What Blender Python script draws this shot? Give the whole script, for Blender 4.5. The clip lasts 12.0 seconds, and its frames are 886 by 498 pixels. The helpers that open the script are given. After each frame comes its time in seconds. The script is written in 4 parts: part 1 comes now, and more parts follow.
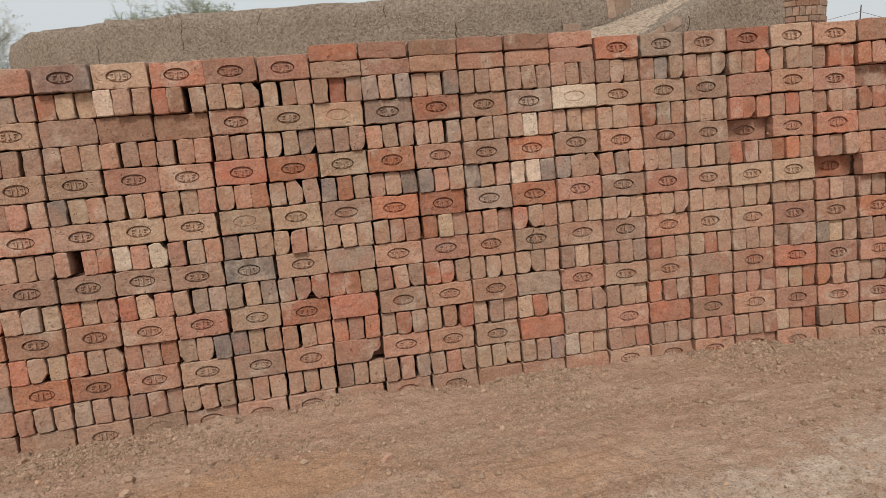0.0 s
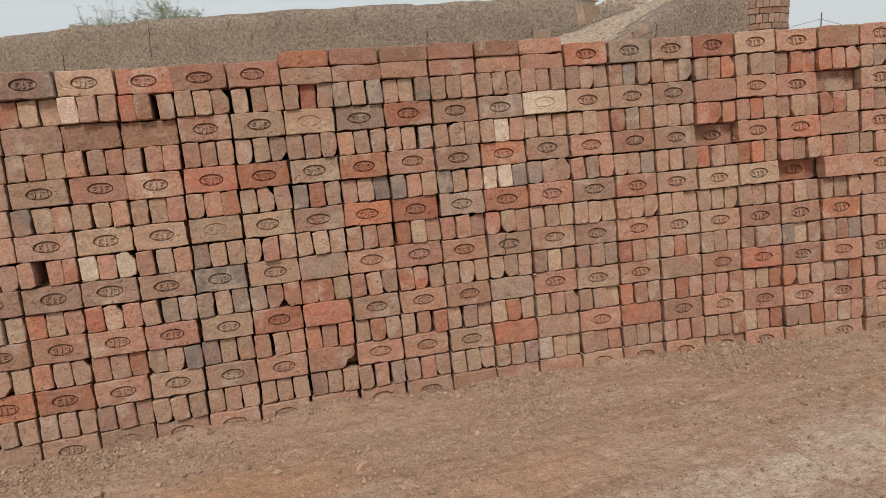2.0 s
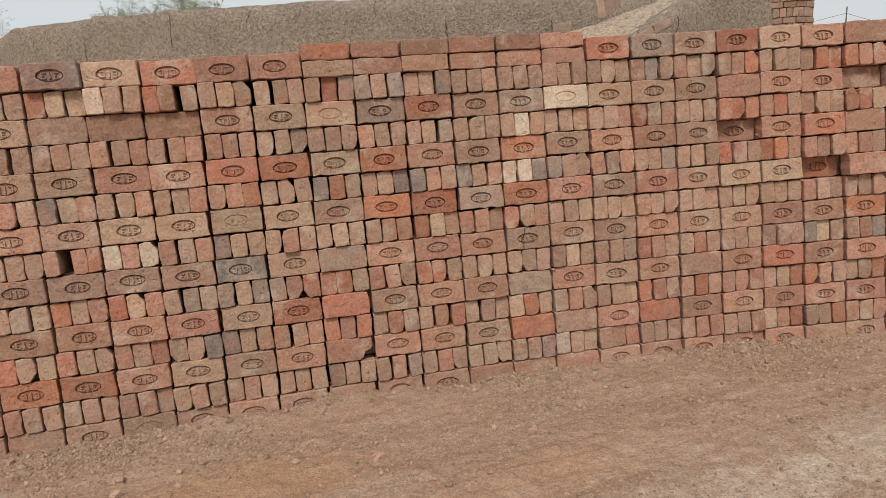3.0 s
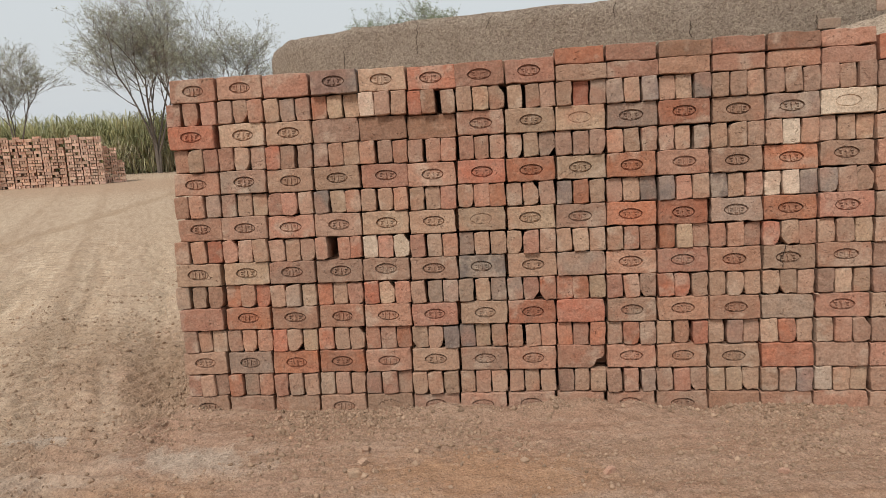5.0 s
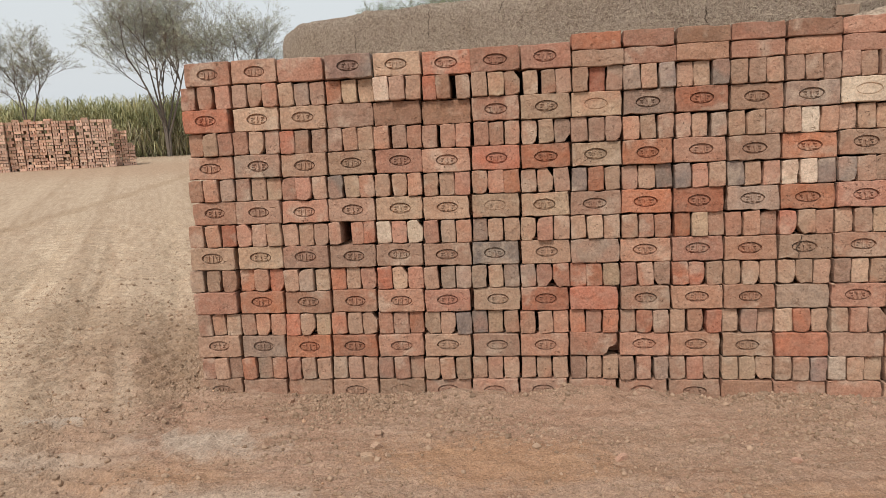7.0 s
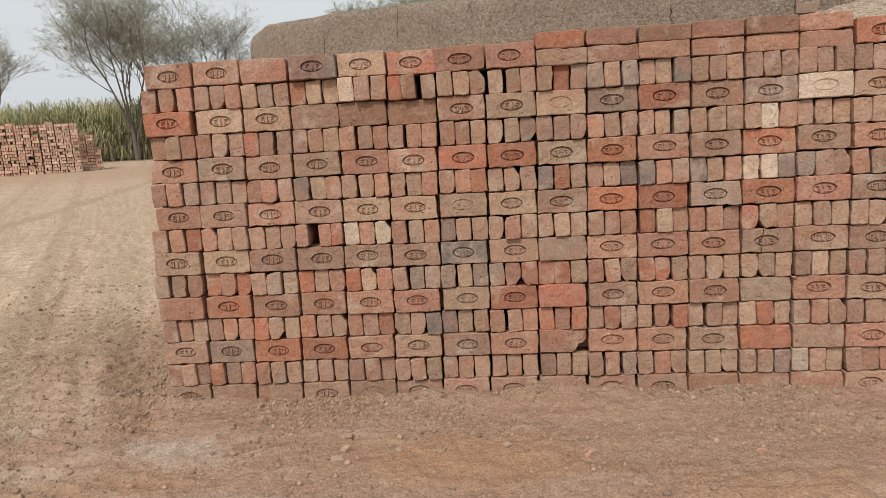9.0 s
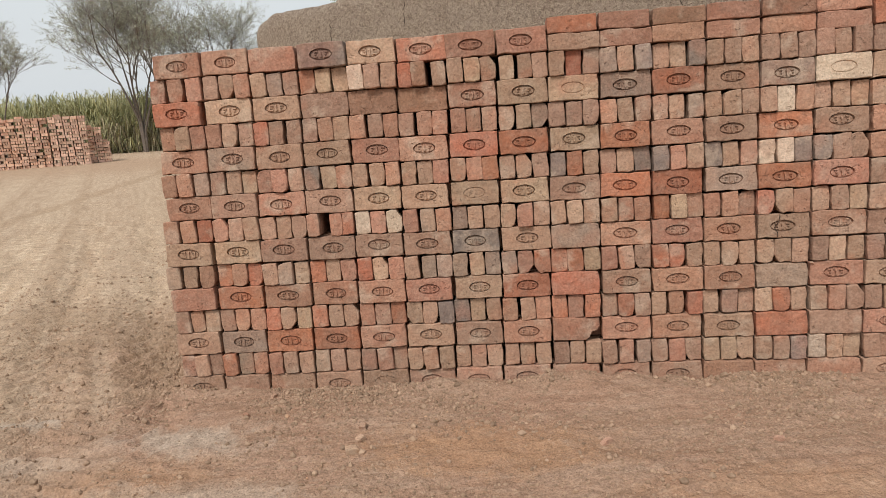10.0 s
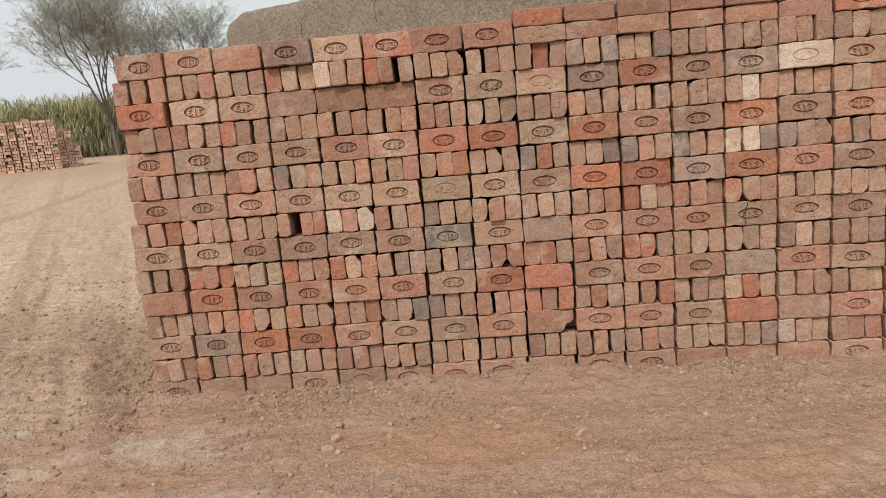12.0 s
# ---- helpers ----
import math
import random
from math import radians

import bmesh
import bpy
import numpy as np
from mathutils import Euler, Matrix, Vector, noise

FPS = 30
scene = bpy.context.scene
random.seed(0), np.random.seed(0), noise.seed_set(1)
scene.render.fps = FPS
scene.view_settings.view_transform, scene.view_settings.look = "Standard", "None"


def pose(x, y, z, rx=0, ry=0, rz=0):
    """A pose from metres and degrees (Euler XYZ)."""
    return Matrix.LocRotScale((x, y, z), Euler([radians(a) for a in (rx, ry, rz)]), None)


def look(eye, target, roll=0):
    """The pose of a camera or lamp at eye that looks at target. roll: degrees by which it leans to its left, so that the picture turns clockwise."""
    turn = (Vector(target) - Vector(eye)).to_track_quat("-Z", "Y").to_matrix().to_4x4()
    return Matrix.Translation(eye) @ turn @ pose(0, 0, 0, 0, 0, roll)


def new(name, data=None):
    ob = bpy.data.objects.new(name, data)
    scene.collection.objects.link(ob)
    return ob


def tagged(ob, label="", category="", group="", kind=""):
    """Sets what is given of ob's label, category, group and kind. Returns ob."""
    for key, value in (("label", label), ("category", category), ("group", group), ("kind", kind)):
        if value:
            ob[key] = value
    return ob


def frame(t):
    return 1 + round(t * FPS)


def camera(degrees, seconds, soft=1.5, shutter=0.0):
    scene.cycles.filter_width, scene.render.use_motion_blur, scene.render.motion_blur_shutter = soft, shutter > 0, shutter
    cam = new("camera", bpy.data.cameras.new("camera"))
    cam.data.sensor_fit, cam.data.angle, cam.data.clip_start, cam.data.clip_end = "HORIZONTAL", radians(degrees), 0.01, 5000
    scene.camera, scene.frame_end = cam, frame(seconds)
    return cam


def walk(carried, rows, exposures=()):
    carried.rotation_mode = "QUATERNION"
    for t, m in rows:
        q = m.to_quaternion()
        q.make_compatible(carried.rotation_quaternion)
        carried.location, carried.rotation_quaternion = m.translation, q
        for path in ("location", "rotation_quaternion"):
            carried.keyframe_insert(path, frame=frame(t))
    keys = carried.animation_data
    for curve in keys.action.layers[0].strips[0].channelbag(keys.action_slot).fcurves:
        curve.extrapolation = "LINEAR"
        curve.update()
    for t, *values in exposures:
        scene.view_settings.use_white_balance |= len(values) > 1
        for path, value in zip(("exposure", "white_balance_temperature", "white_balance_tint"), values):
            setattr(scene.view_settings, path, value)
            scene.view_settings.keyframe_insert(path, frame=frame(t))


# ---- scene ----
PATH = [
    (0, look((1.796, -3.041, 1.310), (2.611, 0.801, 0.551), -3.88)),
    (0.5, look((1.808, -3.051, 1.312), (2.674, 0.784, 0.578), -3.77)),
    (1, look((1.811, -3.057, 1.309), (2.726, 0.774, 0.608), -4.32)),
    (1.5, look((1.801, -3.055, 1.308), (2.809, 0.748, 0.581), -4.37)),
    (2, look((1.800, -3.043, 1.311), (2.771, 0.767, 0.575), -4.09)),
    (2.5, look((1.788, -3.037, 1.309), (2.747, 0.774, 0.561), -3.78)),
    (3, look((1.781, -3.042, 1.317), (2.661, 0.783, 0.544), -3.60)),
    (3.2, look((1.757, -3.049, 1.309), (2.502, 0.816, 0.594), -4.14)),
    (3.4, look((1.752, -3.055, 1.313), (2.345, 0.847, 0.659), -3.90)),
    (3.5, look((1.748, -3.063, 1.326), (2.251, 0.858, 0.709), -4.01)),
    (3.7, look((1.746, -3.069, 1.325), (2.063, 0.883, 0.788), -4.25)),
    (5.3, look((1.631, -3.027, 1.326), (1.223, 0.875, 0.548), -2.42)),
    (5.5, look((1.630, -3.027, 1.322), (1.280, 0.870, 0.492), -1.38)),
    (6, look((1.616, -3.028, 1.324), (1.216, 0.871, 0.527), -1.52)),
    (6.5, look((1.604, -3.025, 1.326), (1.156, 0.869, 0.531), -2.12)),
    (7, look((1.618, -3.031, 1.328), (1.196, 0.871, 0.560), -2.29)),
    (7.2, look((1.620, -3.032, 1.331), (1.231, 0.876, 0.576), -2.58)),
    (9, look((1.650, -3.022, 1.325), (1.378, 0.893, 0.552), -2.92)),
    (9.5, look((1.636, -3.008, 1.326), (1.318, 0.897, 0.520), -3.88)),
    (10, look((1.630, -3.003, 1.321), (1.307, 0.895, 0.483), -3.60)),
    (10.5, look((1.637, -3.012, 1.322), (1.374, 0.892, 0.493), -3.42)),
    (11, look((1.649, -3.005, 1.322), (1.403, 0.902, 0.500), -3.97)),
    (11.5, look((1.656, -3.003, 1.320), (1.433, 0.903, 0.485), -4.48)),
    (12, look((1.667, -2.993, 1.318), (1.460, 0.906, 0.447), -4.83)),
]
cam = camera(67.98, 12.0, 0.5)
walk(cam, PATH, ((0.0, -0.08), (2.5, -0.10), (3.0, -0.02), (3.5, -0.15), (5.5, 0.05), (6.0, 0.15), (6.6, 0.08), (7.2, 0.07), (9.0, 0.02), (10.5, 0.09), (12.0, 0.09)))

# ---- light: thick haze, pale even sky, a weak wide sun behind the viewer ----
SUN_EL, SUN_AZ = 55.0, 205.0
world = bpy.data.worlds.new("world")
scene.world = world
world.use_nodes = True
wn = world.node_tree.nodes
wl = world.node_tree.links
wbg = wn["Background"]
wsky = wn.new("ShaderNodeTexSky")
wsky.sky_type = "NISHITA"
wsky.sun_disc = False
wsky.sun_elevation = radians(SUN_EL)
wsky.sun_rotation = radians(SUN_AZ)
wsky.dust_density = 6.0
wsky.air_density = 2.0
wscale = wn.new("ShaderNodeVectorMath")
wscale.operation = "SCALE"
wscale.inputs["Scale"].default_value = 0.09
wl.new(wsky.outputs[0], wscale.inputs[0])
wmix = wn.new("ShaderNodeMix")
wmix.data_type = "RGBA"
wmix.inputs[0].default_value = 0.82
wmix.inputs[7].default_value = (0.76, 0.805, 0.84, 1)
wl.new(wscale.outputs[0], wmix.inputs[6])
wl.new(wmix.outputs[2], wbg.inputs[0])
wbg.inputs[1].default_value = 1.0

sun_data = bpy.data.lights.new("sun", "SUN")
sun_data.energy = 2.65
sun_data.angle = radians(13)
sun_data.color = (1.0, 0.95, 0.90)
sun = new("sun", sun_data)
sun.matrix_world = look((-4, -9, 14.0), (0, 0, 0))


# ---- materials ----
def nodes_of(name):
    m = bpy.data.materials.new(name)
    m.use_nodes = True
    nt = m.node_tree
    return m, nt.nodes, nt.links, nt.nodes["Principled BSDF"]


def noise_node(n, l, coord, scale, detail=4.0, rough=0.6):
    t = n.new("ShaderNodeTexNoise")
    t.inputs["Scale"].default_value = scale
    t.inputs["Detail"].default_value = detail
    t.inputs["Roughness"].default_value = rough
    l.new(coord, t.inputs["Vector"])
    return t.outputs["Fac"]


def ramp_node(n, l, fac, lo, hi):
    r = n.new("ShaderNodeMapRange")
    r.inputs[1].default_value = lo
    r.inputs[2].default_value = hi
    l.new(fac, r.inputs[0])
    return r.outputs[0]


def mix_node(n, l, fac, a, b, mode="MIX"):
    m = n.new("ShaderNodeMix")
    m.data_type = "RGBA"
    m.blend_type = mode
    for sock, v in ((m.inputs[0], fac), (m.inputs[6], a), (m.inputs[7], b)):
        if isinstance(v, (int, float)):
            sock.default_value = v
        elif isinstance(v, tuple):
            sock.default_value = (*v, 1)
        else:
            l.new(v, sock)
    return m.outputs[2]


def math_node(n, l, op, a, b):
    m = n.new("ShaderNodeMath")
    m.operation = op
    for sock, v in zip(m.inputs, (a, b)):
        if isinstance(v, (int, float)):
            sock.default_value = v
        else:
            l.new(v, sock)
    return m.outputs[0]


def bump_node(n, l, height, strength, dist, bsdf):
    b = n.new("ShaderNodeBump")
    b.inputs["Strength"].default_value = strength
    b.inputs["Distance"].default_value = dist
    l.new(height, b.inputs["Height"])
    l.new(b.outputs[0], bsdf.inputs["Normal"])


def shifted_coords(n, l, amount=37.0):
    """Object coordinates moved by the object's random number, so that no two pieces share a pattern."""
    tc = n.new("ShaderNodeTexCoord")
    oi = n.new("ShaderNodeObjectInfo")
    sc = n.new("ShaderNodeVectorMath")
    sc.operation = "SCALE"
    sc.inputs[0].default_value = (amount, amount * 0.7, amount * 1.3)
    l.new(oi.outputs["Random"], sc.inputs["Scale"])
    ad = n.new("ShaderNodeVectorMath")
    l.new(tc.outputs["Object"], ad.inputs[0])
    l.new(sc.outputs[0], ad.inputs[1])
    return ad.outputs[0], oi.outputs["Random"]


def grain_node(n, l, co, col, scale, lo, hi):
    """Sandy grain, lighter and darker than the body colour."""
    g = n.new("ShaderNodeMapRange")
    g.inputs[1].default_value = 0.32
    g.inputs[2].default_value = 0.68
    g.inputs[3].default_value = lo
    g.inputs[4].default_value = hi
    l.new(noise_node(n, l, co, scale, 5.0, 0.72), g.inputs[0])
    h = n.new("ShaderNodeHueSaturation")
    l.new(g.outputs[0], h.inputs["Value"])
    l.new(col, h.inputs["Color"])
    return h.outputs[0]


def brick_material(name, base, warm, dust=0.45, island=False):
    """Fired clay: a body colour that drifts to a second one, a little dust, pits, creases and drag marks."""
    m, n, l, p = nodes_of(name)
    if island:
        tc = n.new("ShaderNodeTexCoord")
        geo = n.new("ShaderNodeNewGeometry")
        co, rnd = tc.outputs["Object"], geo.outputs["Random Per Island"]
    else:
        co, rnd = shifted_coords(n, l)
    big = ramp_node(n, l, noise_node(n, l, co, 8.0, 3.0, 0.6), 0.38, 0.62)
    col = mix_node(n, l, big, base, warm)
    shade = n.new("ShaderNodeMapRange")
    shade.inputs[3].default_value = 0.68 if island else 0.80
    shade.inputs[4].default_value = 1.30 if island else 1.20
    l.new(rnd, shade.inputs[0])
    # a second draw from the same number moves the hue between rose and straw
    hue = math_node(n, l, "FRACT", math_node(n, l, "MULTIPLY", rnd, 17.3), 0)
    hmap = n.new("ShaderNodeMapRange")
    hmap.inputs[3].default_value = 0.494
    hmap.inputs[4].default_value = 0.505
    l.new(hue, hmap.inputs[0])
    hs = n.new("ShaderNodeHueSaturation")
    l.new(shade.outputs[0], hs.inputs["Value"])
    l.new(hmap.outputs[0], hs.inputs["Hue"])
    l.new(col, hs.inputs["Color"])
    col = hs.outputs[0]
    # a redder or paler side where the fire caught it
    side = ramp_node(n, l, noise_node(n, l, co, 4.6, 2.0, 0.5), 0.56, 0.64)
    col = mix_node(n, l, math_node(n, l, "MULTIPLY", side, 0.30), col, (0.38, 0.155, 0.095))
    pale = ramp_node(n, l, noise_node(n, l, co, 6.3, 3.0, 0.6), 0.57, 0.66)
    col = mix_node(n, l, math_node(n, l, "MULTIPLY", pale, 0.44), col, (0.48, 0.375, 0.285))
    col = grain_node(n, l, co, col, 17.0, 0.86, 1.13)
    # clay dust in patches
    pat = ramp_node(n, l, noise_node(n, l, co, 24.0, 6.0, 0.7), 0.46, 0.66)
    col = mix_node(n, l, math_node(n, l, "MULTIPLY", pat, dust * 0.6), col, (0.43, 0.315, 0.235))
    # dark creases where the clay folded
    st = n.new("ShaderNodeMapping")
    st.inputs["Scale"].default_value = (1.0, 1.0, 1.5)
    st.inputs["Rotation"].default_value = (0, 0.75, 0)
    l.new(co, st.inputs[0])
    fold = noise_node(n, l, st.outputs[0], 17.0, 2.5, 0.5)
    line = ramp_node(n, l, math_node(n, l, "ABSOLUTE", math_node(n, l, "SUBTRACT", fold, 0.5), 0), 0.020, 0.003)
    where = ramp_node(n, l, noise_node(n, l, co, 17.0, 2.0), 0.60, 0.70)
    line = math_node(n, l, "MULTIPLY", line, where)
    col = mix_node(n, l, math_node(n, l, "MULTIPLY", line, 0.30), col, (0.10, 0.06, 0.042))
    # pits
    spk = ramp_node(n, l, noise_node(n, l, co, 85.0, 3.0, 0.6), 0.62, 0.68)
    spk = math_node(n, l, "MULTIPLY", spk, ramp_node(n, l, noise_node(n, l, co, 14.0, 3.0), 0.44, 0.60))
    col = mix_node(n, l, math_node(n, l, "MULTIPLY", spk, 0.5), col, (0.12, 0.075, 0.055))
    col = grain_node(n, l, co, col, 95.0, 0.74, 1.26)
    l.new(col, p.inputs["Base Color"])
    p.inputs["Roughness"].default_value = 0.94
    p.inputs["Specular IOR Level"].default_value = 0.18
    drag = noise_node(n, l, co, 30.0, 5.0, 0.60)
    hgt = math_node(n, l, "SUBTRACT", drag, math_node(n, l, "MULTIPLY", math_node(n, l, "ADD", spk, line), 0.28))
    bump_node(n, l, hgt, 1.0, 0.010, p)
    return m


BRICK = {
    "r": brick_material("brick_red", (0.378, 0.148, 0.086), (0.348, 0.168, 0.110), 0.3),
    "o": brick_material("brick_orange_tan", (0.368, 0.206, 0.141), (0.362, 0.184, 0.122), 0.4),
    "t": brick_material("brick_tan", (0.352, 0.226, 0.158), (0.345, 0.206, 0.140), 0.4),
    "y": brick_material("brick_straw", (0.403, 0.281, 0.191), (0.387, 0.246, 0.164), 0.35),
    "g": brick_material("brick_grey", (0.302, 0.219, 0.166), (0.318, 0.209, 0.149), 0.35),
    "d": brick_material("brick_overburnt", (0.212, 0.167, 0.143), (0.270, 0.197, 0.155), 0.25),
    "b": brick_material("brick_brown", (0.292, 0.156, 0.101), (0.318, 0.177, 0.120), 0.3),
    "w": brick_material("brick_pale", (0.541, 0.428, 0.325), (0.482, 0.355, 0.260), 0.3),
    "s": brick_material("brick_soiled", (0.329, 0.205, 0.141), (0.316, 0.187, 0.126), 0.5),
}


def ground_material():
    """Dry clay soil: trodden and dusty before the stack, pale wheel-marked sand past its free end."""
    m, n, l, p = nodes_of("dry_soil")
    tc = n.new("ShaderNodeTexCoord")
    co = tc.outputs["Object"]
    sep = n.new("ShaderNodeSeparateXYZ")
    l.new(co, sep.inputs[0])
    wob = noise_node(n, l, co, 7.0, 10.0, 0.80)

    def stretched(sx, sy, turn, scale, detail=6.0, rough=0.66):
        mp = n.new("ShaderNodeMapping")
        mp.vector_type = "TEXTURE"
        mp.inputs["Rotation"].default_value = (0, 0, turn)
        mp.inputs["Scale"].default_value = (1 / sx, 1 / sy, 1.0)
        l.new(co, mp.inputs[0])
        return noise_node(n, l, mp.outputs[0], scale, detail, rough)

    def spot(x, y, rx, ry, amount):
        """A ragged patch round a place."""
        mp = n.new("ShaderNodeMapping")
        mp.inputs["Location"].default_value = (-x / rx, -y / ry, 0)
        mp.inputs["Scale"].default_value = (1 / rx, 1 / ry, 0)
        l.new(co, mp.inputs[0])
        d = n.new("ShaderNodeVectorMath")
        d.operation = "LENGTH"
        l.new(mp.outputs[0], d.inputs[0])
        f = math_node(n, l, "ADD", d.outputs["Value"], math_node(n, l, "MULTIPLY", math_node(n, l, "SUBTRACT", wob, 0.5), 4.4))
        return math_node(n, l, "MULTIPLY", ramp_node(n, l, f, 1.3, 0.5), amount)

    def band(x0, y0, x1, y1, width, amount, ragged=1.0):
        """A strip along a line, ragged at its sides."""
        ln = math.hypot(x1 - x0, y1 - y0)
        nx, ny = -(y1 - y0) / ln, (x1 - x0) / ln
        d = n.new("ShaderNodeVectorMath")
        d.operation = "DOT_PRODUCT"
        l.new(co, d.inputs[0])
        d.inputs[1].default_value = (nx, ny, 0)
        off = math_node(n, l, "ABSOLUTE", math_node(n, l, "SUBTRACT", d.outputs["Value"], nx * x0 + ny * y0), 0)
        f = math_node(n, l, "ADD", math_node(n, l, "DIVIDE", off, width), math_node(n, l, "MULTIPLY", math_node(n, l, "SUBTRACT", wob, 0.5), 4.5 * ragged))
        return math_node(n, l, "MULTIPLY", ramp_node(n, l, f, 1.1, 0.6), amount)

    # clay soil drawn out along the stack by wheels and feet
    drawn = stretched(0.5, 2.6, 0.06, 2.2)
    col = mix_node(n, l, ramp_node(n, l, drawn, 0.36, 0.64), (0.300, 0.187, 0.124), (0.387, 0.263, 0.188))
    rose = ramp_node(n, l, noise_node(n, l, co, 1.7, 5.0, 0.6), 0.47, 0.62)
    col = mix_node(n, l, math_node(n, l, "MULTIPLY", rose, 0.55), col, (0.352, 0.213, 0.146))
    fine = stretched(0.9, 4.0, 0.08, 7.0, 3.0, 0.55)
    col = mix_node(n, l, math_node(n, l, "MULTIPLY", ramp_node(n, l, fine, 0.53, 0.66), 0.34), col, (0.435, 0.325, 0.240))
    col = mix_node(n, l, math_node(n, l, "MULTIPLY", ramp_node(n, l, fine, 0.46, 0.34), 0.22), col, (0.221, 0.135, 0.087))
    for x, y, rx, ry, amount in ((1.55, -0.62, 0.5, 0.2, 0.5), (0.2, -0.85, 0.35, 0.2, 0.35), (4.55, -0.85, 0.2, 0.12, 0.75), (2.6, -0.95, 0.4, 0.16, 0.35)):
        col = mix_node(n, l, spot(x, y, rx, ry, amount), col, (0.395, 0.221, 0.118))
    # trodden pale sand away from the stack
    away = ramp_node(n, l, math_node(n, l, "ADD", sep.outputs[0], math_node(n, l, "MULTIPLY", noise_node(n, l, co, 0.9, 6.0, 0.6), 2.6)), 1.45, 0.05)
    rut = stretched(5.5, 0.6, 0.53, 2.2, 5.0, 0.6)
    sand = mix_node(n, l, ramp_node(n, l, rut, 0.36, 0.60), (0.395, 0.285, 0.196), (0.482, 0.364, 0.258))
    sand = mix_node(n, l, math_node(n, l, "MULTIPLY", ramp_node(n, l, noise_node(n, l, co, 14.0, 7.0, 0.72), 0.47, 0.37), 0.40), sand, (0.304, 0.208, 0.131))
    col = mix_node(n, l, away, col, sand)
    # smooth pressed wheel tracks, and the browner earth thrown up beside them
    for x0, y0, x1, y1, width, amount in ((-1.95, 0.96, -5.79, 7.45, 0.22, 0.22), (-3.3, 0.96, -7.2, 7.45, 0.20, 0.22), (-0.75, 1.2, -2.8, 5.0, 0.16, 0.2)):
        col = mix_node(n, l, math_node(n, l, "MULTIPLY", band(x0, y0, x1, y1, width, amount), away), col, (0.521, 0.401, 0.282))
        col = mix_node(n, l, math_node(n, l, "MULTIPLY", band(x0 + 0.34, y0 + 0.2, x1 + 0.34, y1 + 0.2, 0.09, amount), away), col, (0.300, 0.203, 0.126))
    # light on the tread lugs, painted as paler stripes in step with their relief
    tread = n.new("ShaderNodeVectorMath")
    tread.operation = "DOT_PRODUCT"
    l.new(co, tread.inputs[0])
    tread.inputs[1].default_value = (-24.6, 41.6, 0)
    lit_lugs = ramp_node(n, l, math_node(n, l, "SINE", math_node(n, l, "ADD", tread.outputs["Value"], math_node(n, l, "MULTIPLY", wob, 2.0)), 0), 0.1, 0.6)
    kept = ramp_node(n, l, noise_node(n, l, co, 1.6, 3.0, 0.6), 0.47, 0.58)
    for x0, y0, x1, y1, width in ((-1.95, 0.96, -5.79, 7.45, 0.30), (-1.35, 1.1, -4.9, 7.3, 0.22), (-3.3, 0.96, -7.2, 7.45, 0.26)):
        f = math_node(n, l, "MULTIPLY", math_node(n, l, "MULTIPLY", band(x0, y0, x1, y1, width, 0.6, 0.5), kept), math_node(n, l, "MULTIPLY", lit_lugs, away))
        col = mix_node(n, l, f, col, (0.560, 0.440, 0.320))
    col = mix_node(n, l, math_node(n, l, "MULTIPLY", band(-5.63, 5.38, -7.69, 14.83, 0.22, 0.45), away), col, (0.312, 0.212, 0.132))
    # brick dust trodden in round the far stacks
    col = mix_node(n, l, spot(-11.5, 19.0, 7.0, 4.0, 0.6), col, (0.375, 0.250, 0.165))
    # turned brown soil beside the free end
    for x, y, rx, ry, amount in ((-0.75, 0.75, 0.75, 0.55, 0.45), (-0.25, 0.2, 0.35, 0.35, 0.5), (-1.5, 1.35, 0.7, 0.4, 0.4), (-0.3, 1.6, 0.35, 1.0, 0.4)):
        col = mix_node(n, l, spot(x, y, rx, ry, amount), col, (0.252, 0.166, 0.105))
    # chalky scuffs
    for x, y, rx, ry, amount in ((4.5, -1.25, 1.1, 0.30, 0.8), (0.28, -0.52, 0.30, 0.12, 0.75), (-0.53, -0.34, 0.16, 0.06, 0.8), (3.2, -1.25, 0.5, 0.12, 0.5), (5.4, -0.85, 0.6, 0.2, 0.6), (0.55, -0.95, 0.4, 0.10, 0.5), (-0.35, -0.72, 0.35, 0.08, 0.45)):
        col = mix_node(n, l, spot(x, y, rx, ry, amount), col, (0.461, 0.372, 0.292))
    col = mix_node(n, l, math_node(n, l, "MULTIPLY", band(-0.86, 0.72, -0.16, -0.40, 0.055, 1.0, 0.3), spot(-0.50, 0.15, 0.55, 0.65, 0.5)), col, (0.461, 0.347, 0.249))
    # crumbs: shade in the hollows and light on the tops, put into the colour
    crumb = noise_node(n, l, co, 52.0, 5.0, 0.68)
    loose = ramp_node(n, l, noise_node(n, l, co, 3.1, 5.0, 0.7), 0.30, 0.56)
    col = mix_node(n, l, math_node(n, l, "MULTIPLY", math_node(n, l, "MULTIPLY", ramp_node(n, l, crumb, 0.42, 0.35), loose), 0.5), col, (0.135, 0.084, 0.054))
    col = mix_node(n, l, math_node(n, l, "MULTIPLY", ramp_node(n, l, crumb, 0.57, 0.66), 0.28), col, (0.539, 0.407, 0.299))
    col = grain_node(n, l, co, col, 110.0, 0.70, 1.28)
    col = grain_node(n, l, co, col, 24.0, 0.80, 1.10)
    l.new(col, p.inputs["Base Color"])
    p.inputs["Roughness"].default_value = 0.97
    p.inputs["Specular IOR Level"].default_value = 0.1
    h = math_node(n, l, "ADD", noise_node(n, l, co, 60.0, 5.0, 0.65), math_node(n, l, "MULTIPLY", noise_node(n, l, co, 16.0, 6.0, 0.62), 2.2))
